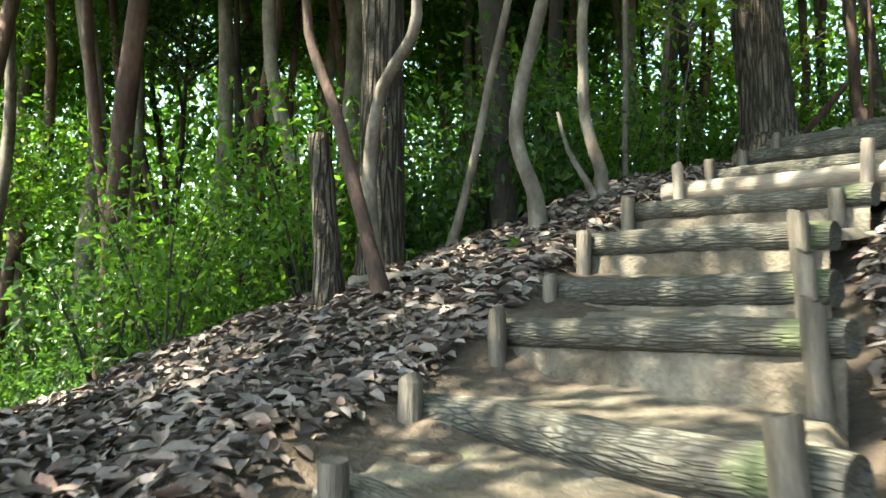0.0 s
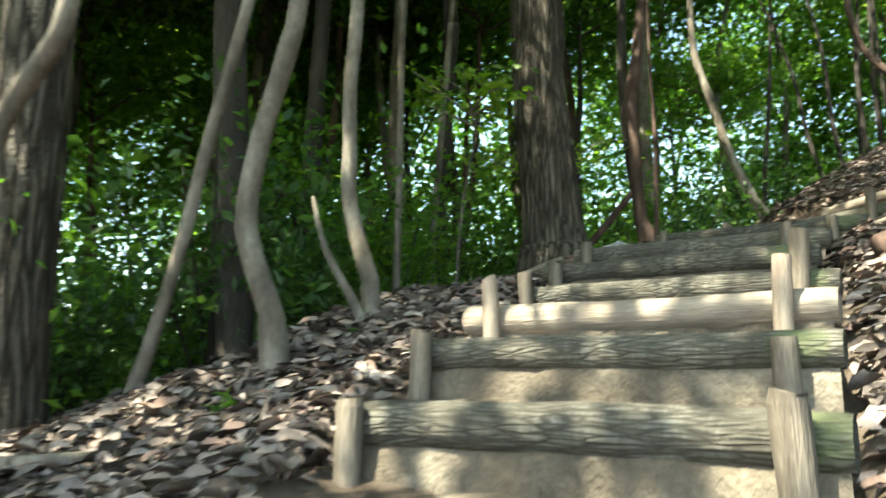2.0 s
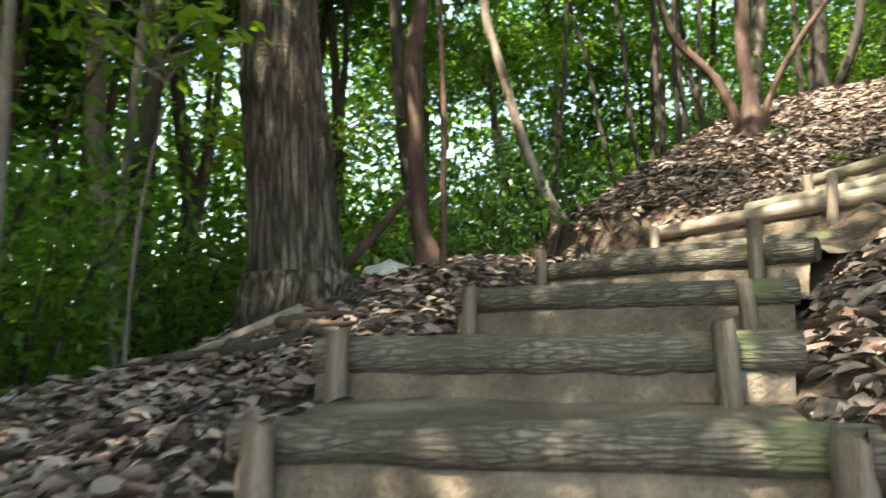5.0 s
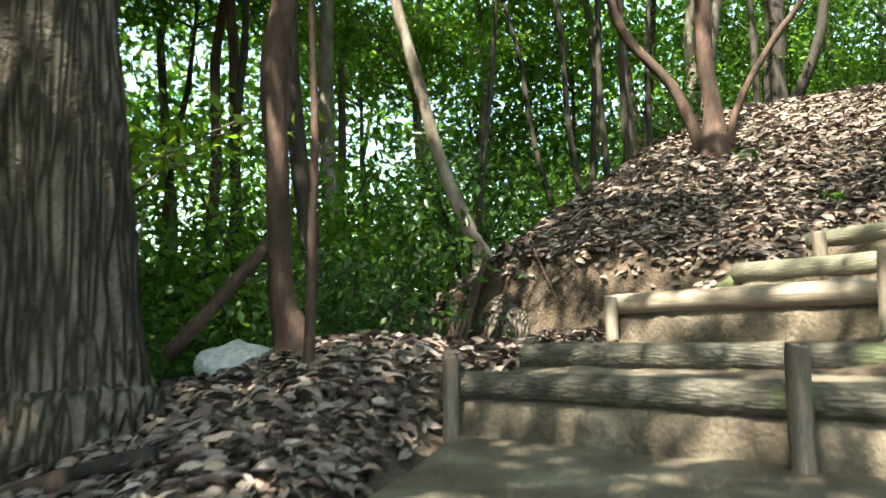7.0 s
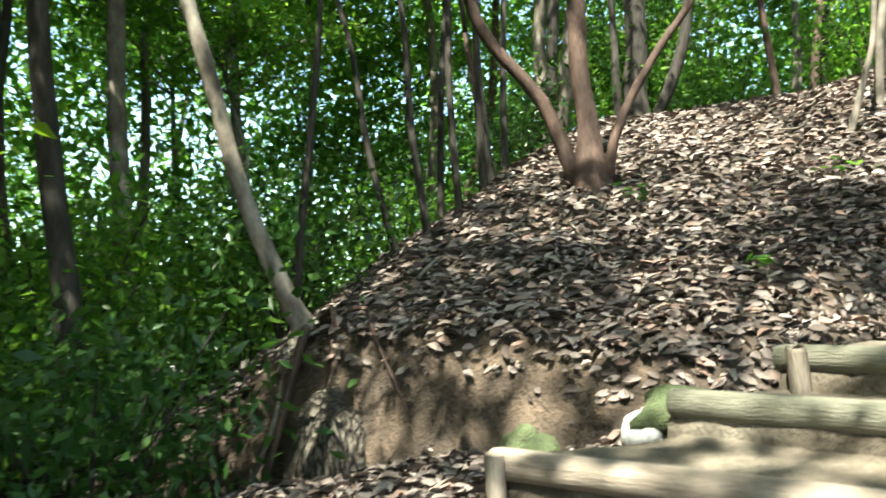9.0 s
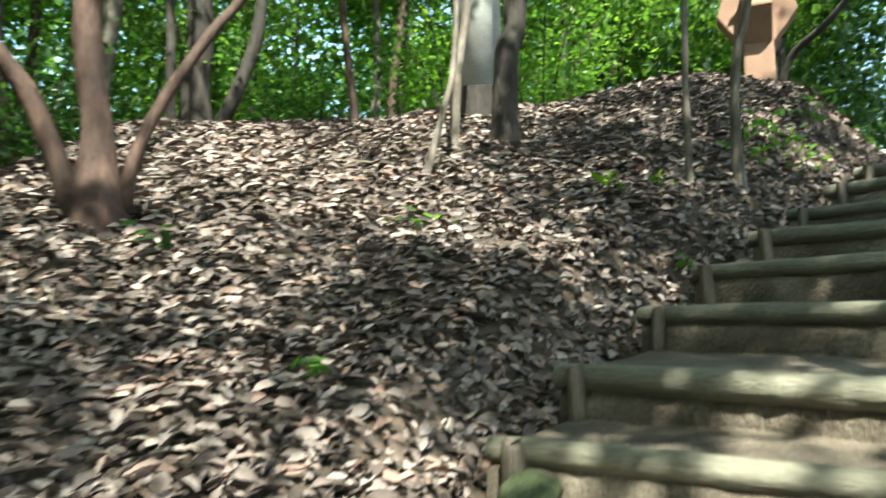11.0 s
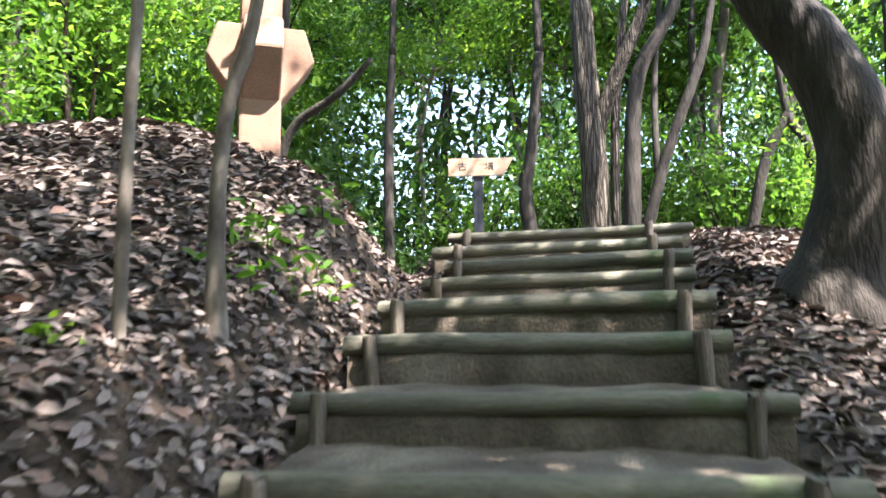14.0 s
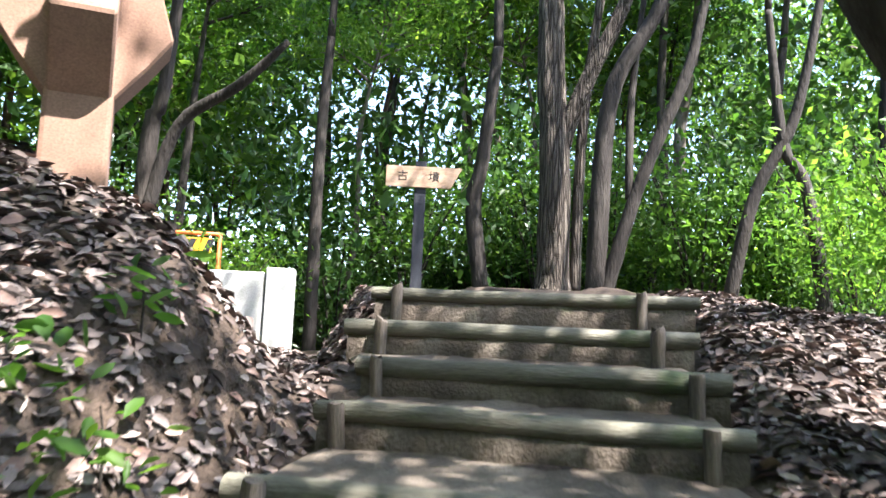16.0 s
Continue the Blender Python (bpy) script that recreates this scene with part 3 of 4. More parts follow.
# beside the lower flight
wood([(-2.30, -3.29, 0), (-2.28, -3.30, 0.39), (-2.23, -3.32, 1.53), (-2.22, -3.36, 3.08), (-2.05, -3.50, 4.95)], [0.18, 0.17, 0.15, 0.14, 0.12], BARK, "tall rough-barked oak tree on the leafy slope",
     leaf=LEAF_MID, leaves=5200, crown=HIGH, ridge=0.06, flare=0.3, seed=11, sides=28, step=0.07)
snag = wood([(-1.79, -4.04, 0), (-1.82, -4.05, -0.44), (-1.89, -4.07, 0.20)], [0.10, 0.085, 0.07], BARK, "broken dead tree stump with flaking bark", ridge=0.08, flare=0.2, seed=12, sides=20, category="tree stump", group="", step=0.06)
wood([(-1.14, -4.08, 0), (-1.25, -4.10, -0.54), (-1.41, -4.13, -0.09), (-1.56, -4.15, 0.31), (-1.77, -4.18, 0.71), (-1.85, -4.19, 1.06), (-1.96, -4.13, 2.24), (-2.20, -4.09, 3.69)], [0.05, 0.044, 0.042, 0.035, 0.033, 0.03, 0.026, 0.02],
     BARK_RED, "slender reddish-brown curving sapling", leaf=LEAF_LIT, leaves=2600, crown=(3.2, 5.6, 5, 1.5), seed=13, flare=0.4)
wood([(-1.69, -3.73, 0), (-1.76, -3.74, -0.30), (-1.76, -3.75, 0.10), (-1.62, -3.75, 0.52), (-1.38, -3.74, 0.72), (-1.27, -3.74, 0.90), (-1.30, -3.75, 1.34), (-1.48, -3.71, 3.09)], [0.05, 0.047, 0.045, 0.04, 0.04, 0.035, 0.03, 0.024],
     BARK_SMOOTH, "thin grey tree with a kinked stem", leaf=LEAF_LIT, leaves=2400, crown=(3.4, 6.0, 5, 1.5), seed=14, flare=0.3)
wood([(-2.10, -2.77, 0), (-1.98, -2.77, -0.25), (-1.81, -2.77, 0.18), (-1.62, -2.77, 0.79), (-1.40, -2.77, 1.44), (-1.14, -2.68, 2.92), (-1.06, -2.61, 4.37)], [0.04, 0.035, 0.032, 0.03, 0.028, 0.024, 0.02],
     BARK_SMOOTH, "slender pale leaning sapling", leaf=LEAF_MID, leaves=2400, crown=(3.8, 6.2, 5, 1.5), seed=15, flare=0.3)
wood([(-1.30, -2.61, 0), (-1.33, -2.63, -0.12), (-1.49, -2.65, 0.28), (-1.43, -2.65, 0.68), (-1.27, -2.65, 1.12), (-1.19, -2.65, 1.47), (-1.26, -2.49, 2.92), (-1.49, -2.35, 4.57)], [0.066, 0.06, 0.054, 0.05, 0.047, 0.045, 0.04, 0.03],
     BARK_SMOOTH, "smooth grey S-curved tree beside the steps", leaf=LEAF_MID, leaves=3200, crown=(4.0, 7.0, 6, 1.8), seed=16, flare=0.25)
wood([(-1.60, -1.53, 0), (-1.61, -1.54, 0.17), (-1.75, -1.57, 0.62), (-1.76, -1.58, 1.04), (-1.76, -1.59, 1.45), (-1.72, -1.59, 1.88), (-1.71, -1.62, 3.13), (-1.84, -1.57, 4.68)], [0.055, 0.055, 0.05, 0.045, 0.045, 0.045, 0.04, 0.03],
     BARK_SMOOTH, "smooth grey curved tree with a dead side stem", leaf=LEAF_DARK, leaves=1800, crown=(4.2, 7.2, 6, 1.8), seed=17, flare=0.25,
     extra=[([(-1.59, -1.62, -0.12), (-1.67, -1.65, 0.07), (-1.86, -1.67, 0.36), (-1.96, -1.68, 0.69)], [0.04, 0.03, 0.022, 0.012])])
wood([(-3.04, -1.25, 0), (-3.10, -1.27, 0.74), (-3.21, -1.32, 2.39), (-3.30, -1.28, 4.67)], [0.14, 0.13, 0.12, 0.10], BARK_DARK, "dark-trunked tree down the slope", leaf=LEAF_MID, leaves=1400, crown=HIGH, seed=18, flare=0.2)
wood([(-4.78, 1.32, 0), (-4.75, 1.32, 1.45), (-4.69, 1.40, 4.25)], [0.12, 0.11, 0.09], BARK_DARK, "dark-trunked tree down the slope", leaf=LEAF_MID, leaves=4200, crown=(4.0, 8.0, 7, 2.0), seed=19, flare=0.2)
wood([(-2.60, 0.08, 0), (-2.57, 0.07, 1.39), (-2.54, 0.04, 2.84), (-2.54, 0.10, 4.39)], [0.035, 0.03, 0.028, 0.022], BARK_SMOOTH, "thin straight pale sapling", leaf=LEAF_MID, leaves=600, crown=(3.6, 6.0, 5, 1.4), seed=20, flare=0.2)
wood([(-4.59, 3.84, 0), (-4.56, 3.84, 2.28), (-4.42, 3.93, 4.76)], [0.11, 0.10, 0.09], BARK_DARK, "dark-trunked tree among bushes", leaf=LEAF_DARK, leaves=4200, crown=(4.0, 8.0, 7, 2.0), seed=21, flare=0.2)
wood([(-3.80, 2.50, 0), (-3.81, 2.50, 1.33), (-3.63, 2.59, 4.02)], [0.05, 0.045, 0.035], BARK_SMOOTH, "thin mottled pale tree", leaf=LEAF_LIT, leaves=2500, crown=(3.6, 6.4, 5, 1.6), seed=22, flare=0.2)
wood([(-2.57, 0.99, 0), (-2.52, 0.99, 0.99), (-2.42, 1.00, 1.61), (-2.34, 1.00, 1.87)], [0.016, 0.013, 0.010, 0.006], BARK_SMOOTH, "thin sapling with lime-green leaf sprays", leaf=LEAF_LIME, leaves=380, size=0.12, crown=(0.9, 1.55, 6, 0.55), seed=44, spread_by=0.12)
wood([(-3.41, 4.54, 0), (-3.30, 4.55, 1.32), (-3.18, 4.55, 2.14)], [0.02, 0.015, 0.01], BARK_SMOOTH, "thin sapling with bright green leaf sprays", leaf=LEAF_LIME, leaves=700, size=0.13, crown=(1.0, 2.6, 7, 0.9), seed=45, spread_by=0.2)
# the big oak at the bend
big = wood([(-2.00, 2.04, 0), (-2.01, 2.04, 0.93), (-2.05, 2.03, 1.29), (-2.09, 2.02, 1.86), (-2.14, 2.01, 2.43), (-2.16, 2.01, 3.16), (-2.18, 2.04, 4.81), (-2.14, 2.18, 6.68)], [0.36, 0.325, 0.30, 0.288, 0.284, 0.28, 0.25, 0.21],
           BARK, "big oak with deeply furrowed grey-brown bark", leaf=LEAF_MID, leaves=7500, crown=(6.0, 10.0, 9, 2.8), ridge=0.075, flare=0.28, seed=23, sides=84, spread_by=0.55, ridges=30, step=0.05)
wood([(-1.34, 2.99, 0), (-1.42, 2.98, 1.37), (-1.45, 2.97, 2.06), (-1.48, 2.97, 2.66), (-1.39, 2.97, 3.22), (-1.26, 3.07, 4.59)], [0.085, 0.07, 0.066, 0.078, 0.06, 0.045], BARK_RED, "reddish-brown slender tree with a knot", leaf=LEAF_LIT, leaves=3600, crown=(4.0, 7.2, 6, 1.9), seed=24, flare=0.7,
     extra=[([(-2.06, 2.94, 1.03), (-1.80, 2.95, 1.30), (-1.49, 2.97, 1.64)], [0.045, 0.04, 0.035])])
wood([(-1.16, 2.70, 0), (-1.15, 2.70, 1.55), (-1.14, 2.70, 2.20), (-1.16, 2.69, 2.84), (-1.15, 2.68, 3.96)], [0.026, 0.024, 0.022, 0.018, 0.014], BARK_RED, "thin brown sapling beside a larger tree", leaf=LEAF_LIME, leaves=700, size=0.11, crown=(1.6, 4.2, 7, 0.9), seed=25, flare=0.5)
wood([(-0.62, 5.88, 0), (-0.81, 5.86, 2.16), (-1.04, 5.83, 2.74), (-1.23, 5.81, 3.48), (-1.45, 5.77, 4.40), (-1.46, 5.84, 5.66)], [0.07, 0.065, 0.06, 0.055, 0.05, 0.04], BARK_SMOOTH, "bent tree rooted in the eroded bank", leaf=LEAF_LIT, leaves=3600, crown=(4.8, 8.0, 6, 1.9), seed=26, flare=0.5)
# thin stems behind the bank
for k, (x, y, dx, h) in enumerate([(0.25, 7.6, -0.45, 3.6), (0.55, 7.9, -0.2, 4.2), (0.75, 7.5, -0.1, 3.9), (0.9, 8.2, -0.35, 4.4), (-0.05, 8.3, -0.9, 3.8), (0.4, 8.6, 0.15, 4.6), (1.1, 8.7, 0.05, 4.4), (-0.9, 7.2, 0.3, 3.8)]):
    g = gz(x, y)
    wood([(x, y, 0), (x + dx * 0.3, y, g + h * 0.3), (x + dx * 0.55 + 0.05, y, g + h * 0.6), (x + dx, y + 0.1, g + h)], [0.04, 0.034, 0.028, 0.018], BARK_DARK, "thin dark stem rising from the bank edge",
         leaf=LEAF_LIT if k % 2 else LEAF_MID, leaves=1100, size=0.12, crown=(h * 0.75, h + 1.8, 6, 1.1), seed=230 + k, flare=0.3)
# on the knoll
wood([(1.53, 6.77, 0), (1.54, 6.77, 3.37), (1.48, 6.77, 3.81), (1.48, 6.77, 4.4), (1.44, 6.87, 6.2)], [0.13, 0.085, 0.08, 0.075, 0.05], BARK_RED, "clump of dark reddish stems rooted in the slope", leaf=LEAF_LIT, leaves=4200, crown=(6.0, 9.0, 7, 2.1), seed=27, flare=0.8,
     extra=[([(1.44, 6.77, 2.85), (1.23, 6.77, 3.44), (1.08, 6.77, 3.68), (0.64, 6.77, 4.3), (0.44, 6.77, 5.4)], [0.07, 0.06, 0.055, 0.05, 0.03]),
            ([(1.66, 6.69, 2.9), (1.71, 6.67, 3.2), (1.87, 6.67, 3.56), (2.15, 6.67, 4.01), (2.43, 6.67, 4.4), (2.94, 6.67, 5.4)], [0.05, 0.04, 0.036, 0.034, 0.03, 0.02])])
wood([(2.98, 10.20, 0), (2.98, 10.20, 4.82), (3.03, 10.20, 5.38), (3.00, 10.30, 8.0)], [0.17, 0.15, 0.14, 0.11], BARK_DARK, "dark upright tree on the knoll crest", leaf=LEAF_LIT, leaves=4600, crown=(7.5, 11.0, 7, 2.2), seed=28, flare=0.3,
     extra=[([(3.10, 10.00, 4.1), (3.33, 9.90, 4.62), (3.56, 9.90, 5.33), (3.70, 9.90, 6.6)], [0.085, 0.075, 0.07, 0.05]), ([(2.70, 10.00, 4.1), (2.66, 9.90, 4.67), (2.66, 9.90, 5.18), (2.60, 9.80, 6.4)], [0.05, 0.05, 0.045, 0.03])])
wood([(3.93, 7.15, 0), (3.98, 7.15, 3.52), (4.11, 7.15, 3.92), (4.21, 7.15, 4.33), (4.35, 7.25, 5.6)], [0.035, 0.03, 0.026, 0.024, 0.016], BARK_SMOOTH, "thin pale sapling on the leafy slope", leaf=LEAF_LIT, leaves=1400, crown=(5.2, 7.0, 4, 1.2), seed=29)
wood([(5.6, 6.05, 0), (5.6, 6.04, 4.11), (5.6, 6.02, 4.63), (5.6, 6.0, 5.8)], [0.03, 0.026, 0.024, 0.016], BARK_SMOOTH, "thin dark sapling on the bank", leaf=LEAF_LIT, leaves=1400, crown=(5.4, 7.2, 4, 1.2), seed=30)
wood([(6.19, 6.05, 0), (6.19, 6.05, 3.93), (6.19, 6.0, 4.36), (6.19, 5.88, 4.7), (6.25, 5.75, 5.8)], [0.045, 0.038, 0.035, 0.032, 0.02], BARK_SMOOTH, "thin grey sapling at the bank edge", leaf=LEAF_MID, leaves=900, size=0.12, crown=(1.6, 3.6, 6, 1.2), seed=31, flare=0.6)
wood([(5.03, 7.60, 0), (5.08, 7.60, 4.62), (5.20, 7.60, 5.11), (5.33, 7.70, 7.5)], [0.12, 0.11, 0.105, 0.08], BARK_DARK, "dark tree beside a concrete column", leaf=LEAF_MID, leaves=4200, crown=(7.5, 10.5, 7, 2.2), seed=32, flare=0.4)
wood([(4.48, 7.60, 0), (4.55, 7.60, 4.43), (4.66, 7.60, 4.99), (4.85, 7.60, 6.4)], [0.045, 0.04, 0.038, 0.025], BARK_SMOOTH, "thin grey stem on the crest", leaf=LEAF_MID, leaves=1500, crown=(6.0, 8.0, 4, 1.3), seed=33)
# at the top of the upper flight
wood([(8.3, 3.28, 0), (8.3, 3.12, 4.1), (8.3, 3.11, 4.45), (8.3, 3.30, 4.95), (8.3, 3.54, 5.4), (8.3, 4.1, 7.0)], [0.25, 0.22, 0.22, 0.21, 0.20, 0.17], BARK_DARK, "stout leaning tree with dark bark and spreading roots", leaf=LEAF_MID, leaves=3600, crown=(7.5, 10.5, 8, 2.8),
     seed=34, flare=0.75, sides=40, ridge=0.02, spread_by=0.5, step=0.06)
wood([(17.0, 6.07, 0), (17.0, 6.08, 6.75), (17.0, 6.17, 8.08), (17.0, 6.22, 9.45), (17, 6.3, 11.5)], [0.28, 0.235, 0.22, 0.2, 0.16], BARK, "large brown fork-stemmed tree beyond the steps", leaf=LEAF_DARK, leaves=6500, size=0.2, crown=(9.5, 14.0, 8, 3.2), seed=35, flare=0.25, sides=30, ridge=0.05, spread_by=0.7,
     extra=[([(17.0, 5.95, 7.0), (17.0, 5.85, 7.5), (17.0, 5.52, 8.3), (17.0, 5.05, 9.34), (17.0, 4.5, 11.0)], [0.10, 0.14, 0.13, 0.11, 0.08]), ([(17.2, 5.75, 4.8), (17.2, 5.72, 6.8), (17.2, 5.6, 8.4), (17.2, 5.3, 10.5)], [0.09, 0.085, 0.08, 0.06])])
wood([(16.0, 5.33, 0), (16.0, 5.29, 6.24), (16.0, 5.13, 7.66), (16.0, 4.51, 8.83), (16, 4.2, 10.5)], [0.15, 0.14, 0.12, 0.10, 0.07], BARK_DARK, "many-stemmed grey tree beyond the steps", leaf=LEAF_DARK, leaves=5200, size=0.19, crown=(9.0, 12.5, 7, 2.8), seed=36, spread_by=0.6,
     extra=[([(16.0, 5.2, 4.7), (16.0, 4.76, 6.22), (16.0, 4.16, 7.75), (16.0, 3.92, 8.77), (16, 3.5, 10.5)], [0.11, 0.09, 0.08, 0.06, 0.04]), ([(16.0, 4.9, 6.0), (16.1, 4.9, 7.4), (16.2, 4.75, 9.0)], [0.06, 0.055, 0.04])])
wood([(16.0, 3.6, 0), (16.0, 3.28, 6.02), (16.0, 2.77, 7.12), (16, 2.4, 9.0)], [0.10, 0.085, 0.07, 0.05], BARK_DARK, "slender dark tree at the hill edge", leaf=LEAF_DARK, leaves=3600, size=0.19, crown=(8.0, 11.0, 6, 2.4), seed=37, spread_by=0.6)
wood([(16.0, 2.42, 0), (16.0, 2.64, 6.14), (16.0, 2.92, 6.75), (16, 3.1, 8.6)], [0.10, 0.08, 0.07, 0.05], BARK_DARK, "slender dark tree at the hill edge", leaf=LEAF_MID, leaves=3600, size=0.19, crown=(8.0, 11.0, 6, 2.4), seed=38, spread_by=0.6)
wood([(11.0, 8.94, 0), (11.0, 8.94, 5.70), (11.0, 8.83, 6.1), (11, 8.7, 8.0)], [0.10, 0.08, 0.06, 0.04], BARK_DARK, "dark forked tree behind the bank", leaf=LEAF_LIT, leaves=4200, crown=(6.8, 9.5, 7, 2.2), seed=39,
     extra=[([(11.0, 8.9, 5.0), (11.0, 8.64, 5.78), (11.0, 8.06, 6.12), (11, 7.6, 6.5)], [0.07, 0.055, 0.05, 0.03])])
wood([(19.0, 7.67, 0), (19.0, 7.87, 6.46), (19.0, 7.73, 7.29), (19, 7.5, 9.5)], [0.16, 0.15, 0.13, 0.1], BARK_DARK, "dark tree beyond the sign", leaf=LEAF_DARK, leaves=5000, size=0.2, crown=(7.5, 12.0, 8, 2.8), seed=40, spread_by=0.6)
wood([(18.0, 10.56, 0), (18.0, 10.59, 7.17), (18, 10.5, 9.5)], [0.13, 0.11, 0.08], BARK_DARK, "dark tree beyond the barrier", leaf=LEAF_DARK, leaves=5000, size=0.2, crown=(7.5, 12.0, 8, 2.8), seed=41, spread_by=0.6)


# added unseen to shade the path: inside the bend, south of the upper flight
for k, (x, y, h, r, leaf) in enumerate([(3.6, 0.9, 5.5, 0.12, LEAF_MID), (5.6, 1.5, 6.5, 0.15, LEAF_DARK), (7.6, 0.9, 7.0, 0.16, LEAF_MID), (4.4, -1.3, 6.0, 0.14, LEAF_LIT), (6.6, -0.6, 6.5, 0.15, LEAF_MID),
                                        (2.9, -3.4, 5.0, 0.13, LEAF_MID), (9.6, 0.4, 7.0, 0.15, LEAF_DARK), (3.4, -6.0, 4.5, 0.14, LEAF_LIT), (11.6, 1.6, 8.0, 0.15, LEAF_MID),
                                        (-1.3, -8.7, 4.5, 0.14, LEAF_MID), (0.2, -10.2, 5.0, 0.15, LEAF_MID), (-3.0, -8.6, 4.5, 0.13, LEAF_LIT),
                                        (2.3, 0.8, 7.0, 0.13, LEAF_MID), (2.7, -1.7, 7.0, 0.14, LEAF_LIT), (4.6, 1.2, 6.0, 0.13, LEAF_LIT), (-2.6, -6.9, 4.8, 0.13, LEAF_LIT)]):
    g = gz(x, y)
    wood([(x, y, 0), (x + 0.1, y, g + 1.5), (x + 0.15, y + 0.1, g + 3.2), (x, y + 0.2, g + 4.6)], [r, r * 0.9, r * 0.8, r * 0.7], BARK_DARK if k % 2 else BARK_SMOOTH, "unseen broadleaf tree added to shade the path",
         leaf=leaf, leaves=2900 if k in (1, 2, 4, 6, 14) else 6400 if k in (7, 9, 10, 11) else 4600, crown=(4.4, h + 3.0, 9, 2.7), seed=140 + k, flare=0.25, size=0.19, spread_by=0.22, share=0.65)


# ---- woods around: a few kinds, copied ----
def wood_kind(seed, height, r, bark, leaf, leaves, size, low, reach, label):
    rng = random.Random(seed)
    pts = [(0, 0, 0)]
    for k in range(1, 5):
        pts.append((pts[-1][0] + rng.uniform(-0.2, 0.2), pts[-1][1] + rng.uniform(-0.2, 0.2), height * 0.17 * k))
    return tree((0, 0, 0), pts, [r, r * 0.85, r * 0.75, r * 0.65, r * 0.55], bark, label, leaf=leaf, leaves=leaves, size=size, crown=(low, height, 9, reach), seed=seed, sides=9, flare=0.2,
                spread_by=0.45, group="woods around", step=0.4, share=1.0)


KINDS = [wood_kind(61, 9.5, 0.14, BARK_DARK, LEAF_MID, 5200, 0.16, 2.2, 2.3, "leafy broadleaf tree of the surrounding wood"),
         wood_kind(62, 8.0, 0.10, BARK_SMOOTH, LEAF_LIT, 5200, 0.15, 1.6, 2.0, "bright-leaved young tree of the surrounding wood"),
         wood_kind(63, 10.5, 0.17, BARK_DARK, LEAF_DARK, 5400, 0.16, 2.4, 2.5, "dark evergreen tree of the surrounding wood"),
         wood_kind(64, 6.5, 0.07, BARK_RED, LEAF_LIT, 5000, 0.13, 0.8, 1.8, "slender bright-leaved tree of the surrounding wood")]


def bush_kind(seed, height, leaf, leaves, size, label):
    rng, nprng = random.Random(seed), np.random.RandomState(seed)
    th = holder("bush", (0, 0, 0), label, "bush", "undergrowth bushes")
    stems, ends = [], []
    for k in range(9):
        a, ln = rng.uniform(0, 6.28), height * rng.uniform(0.6, 1.1)
        e = Vector((math.cos(a) * ln * 0.45, math.sin(a) * ln * 0.45, ln))
        m = e * 0.5 + Vector((0, 0, ln * 0.1))
        stems.append(tube([(0, 0, -0.2), m, e], [0.018, 0.012, 0.005], 5, 0.3))
        ends += [m * 0.7, m, e * 0.8, e]
    v, f = joined(stems)
    mesh_part("stem", mesh_of("stem", v, f, BARK_DARK), th)
    mesh_part("foliage", leaf_mesh("foliage", clumps(ends, leaves, 0.32, nprng), size, leaf, nprng), th)
    return th


BUSHES = [bush_kind(71, 1.7, LEAF_MID, 2200, 0.095, "leafy green bush in the undergrowth"), bush_kind(72, 1.3, LEAF_DARK, 2000, 0.09, "dark evergreen bush in the undergrowth"),
          bush_kind(73, 2.2, LEAF_LIT, 2300, 0.10, "tall bright-leaved bush in the undergrowth")]


USED = set()


def scatter(kinds, count, near, far, seed, scale=(0.8, 1.3), ok=None, gap=1.2):
    """Copies of the kinds over the land beside the path, from near to far metres from its edge."""
    rng = random.Random(seed)
    xs = [rng.uniform(-20, 40) for _ in range(9000)]
    ys = [rng.uniform(-20, 30) for _ in range(9000)]
    zs, ds = ground_z(xs, ys)
    placed, first = [], set()
    for x, y, z, d in zip(xs, ys, zs, ds):
        if len(placed) == count:
            break
        if not near < d < far or (ok and not ok(x, y)) or any((x - p) ** 2 + (y - q) ** 2 < gap ** 2 for p, q in placed):
            continue
        placed.append((x, y))
        k, s = rng.randrange(len(kinds)), rng.uniform(*scale)
        m = pose(x, y, float(z) - 0.05, rng.uniform(-4, 4), rng.uniform(-4, 4), rng.uniform(0, 360))
        if k not in first and kinds[k] not in USED:
            USED.add(kinds[k])
            first.add(k)
            kinds[k].matrix_basis = m
            kinds[k].scale = (s, s, s)
        else:
            copy_thing(kinds[k], m).scale = (s, s, s)


def off_knoll(x, y):
    return not (-0.6 < x < 12.5 and 2.0 < y < 10.0) and not (11 < x < 21 and 2.2 < y < 11)


def seen_side(x, y):
    return off_knoll(x, y) and y > -6.5 and not (x > -3.6 and y < -4.4) and not (x > 1 and y < 0.5) and not (x > 12 and y < -3)


def far_side(x, y):
    return off_knoll(x, y) and (x < 1.5 or y > 10 or x > 21) and y > -7


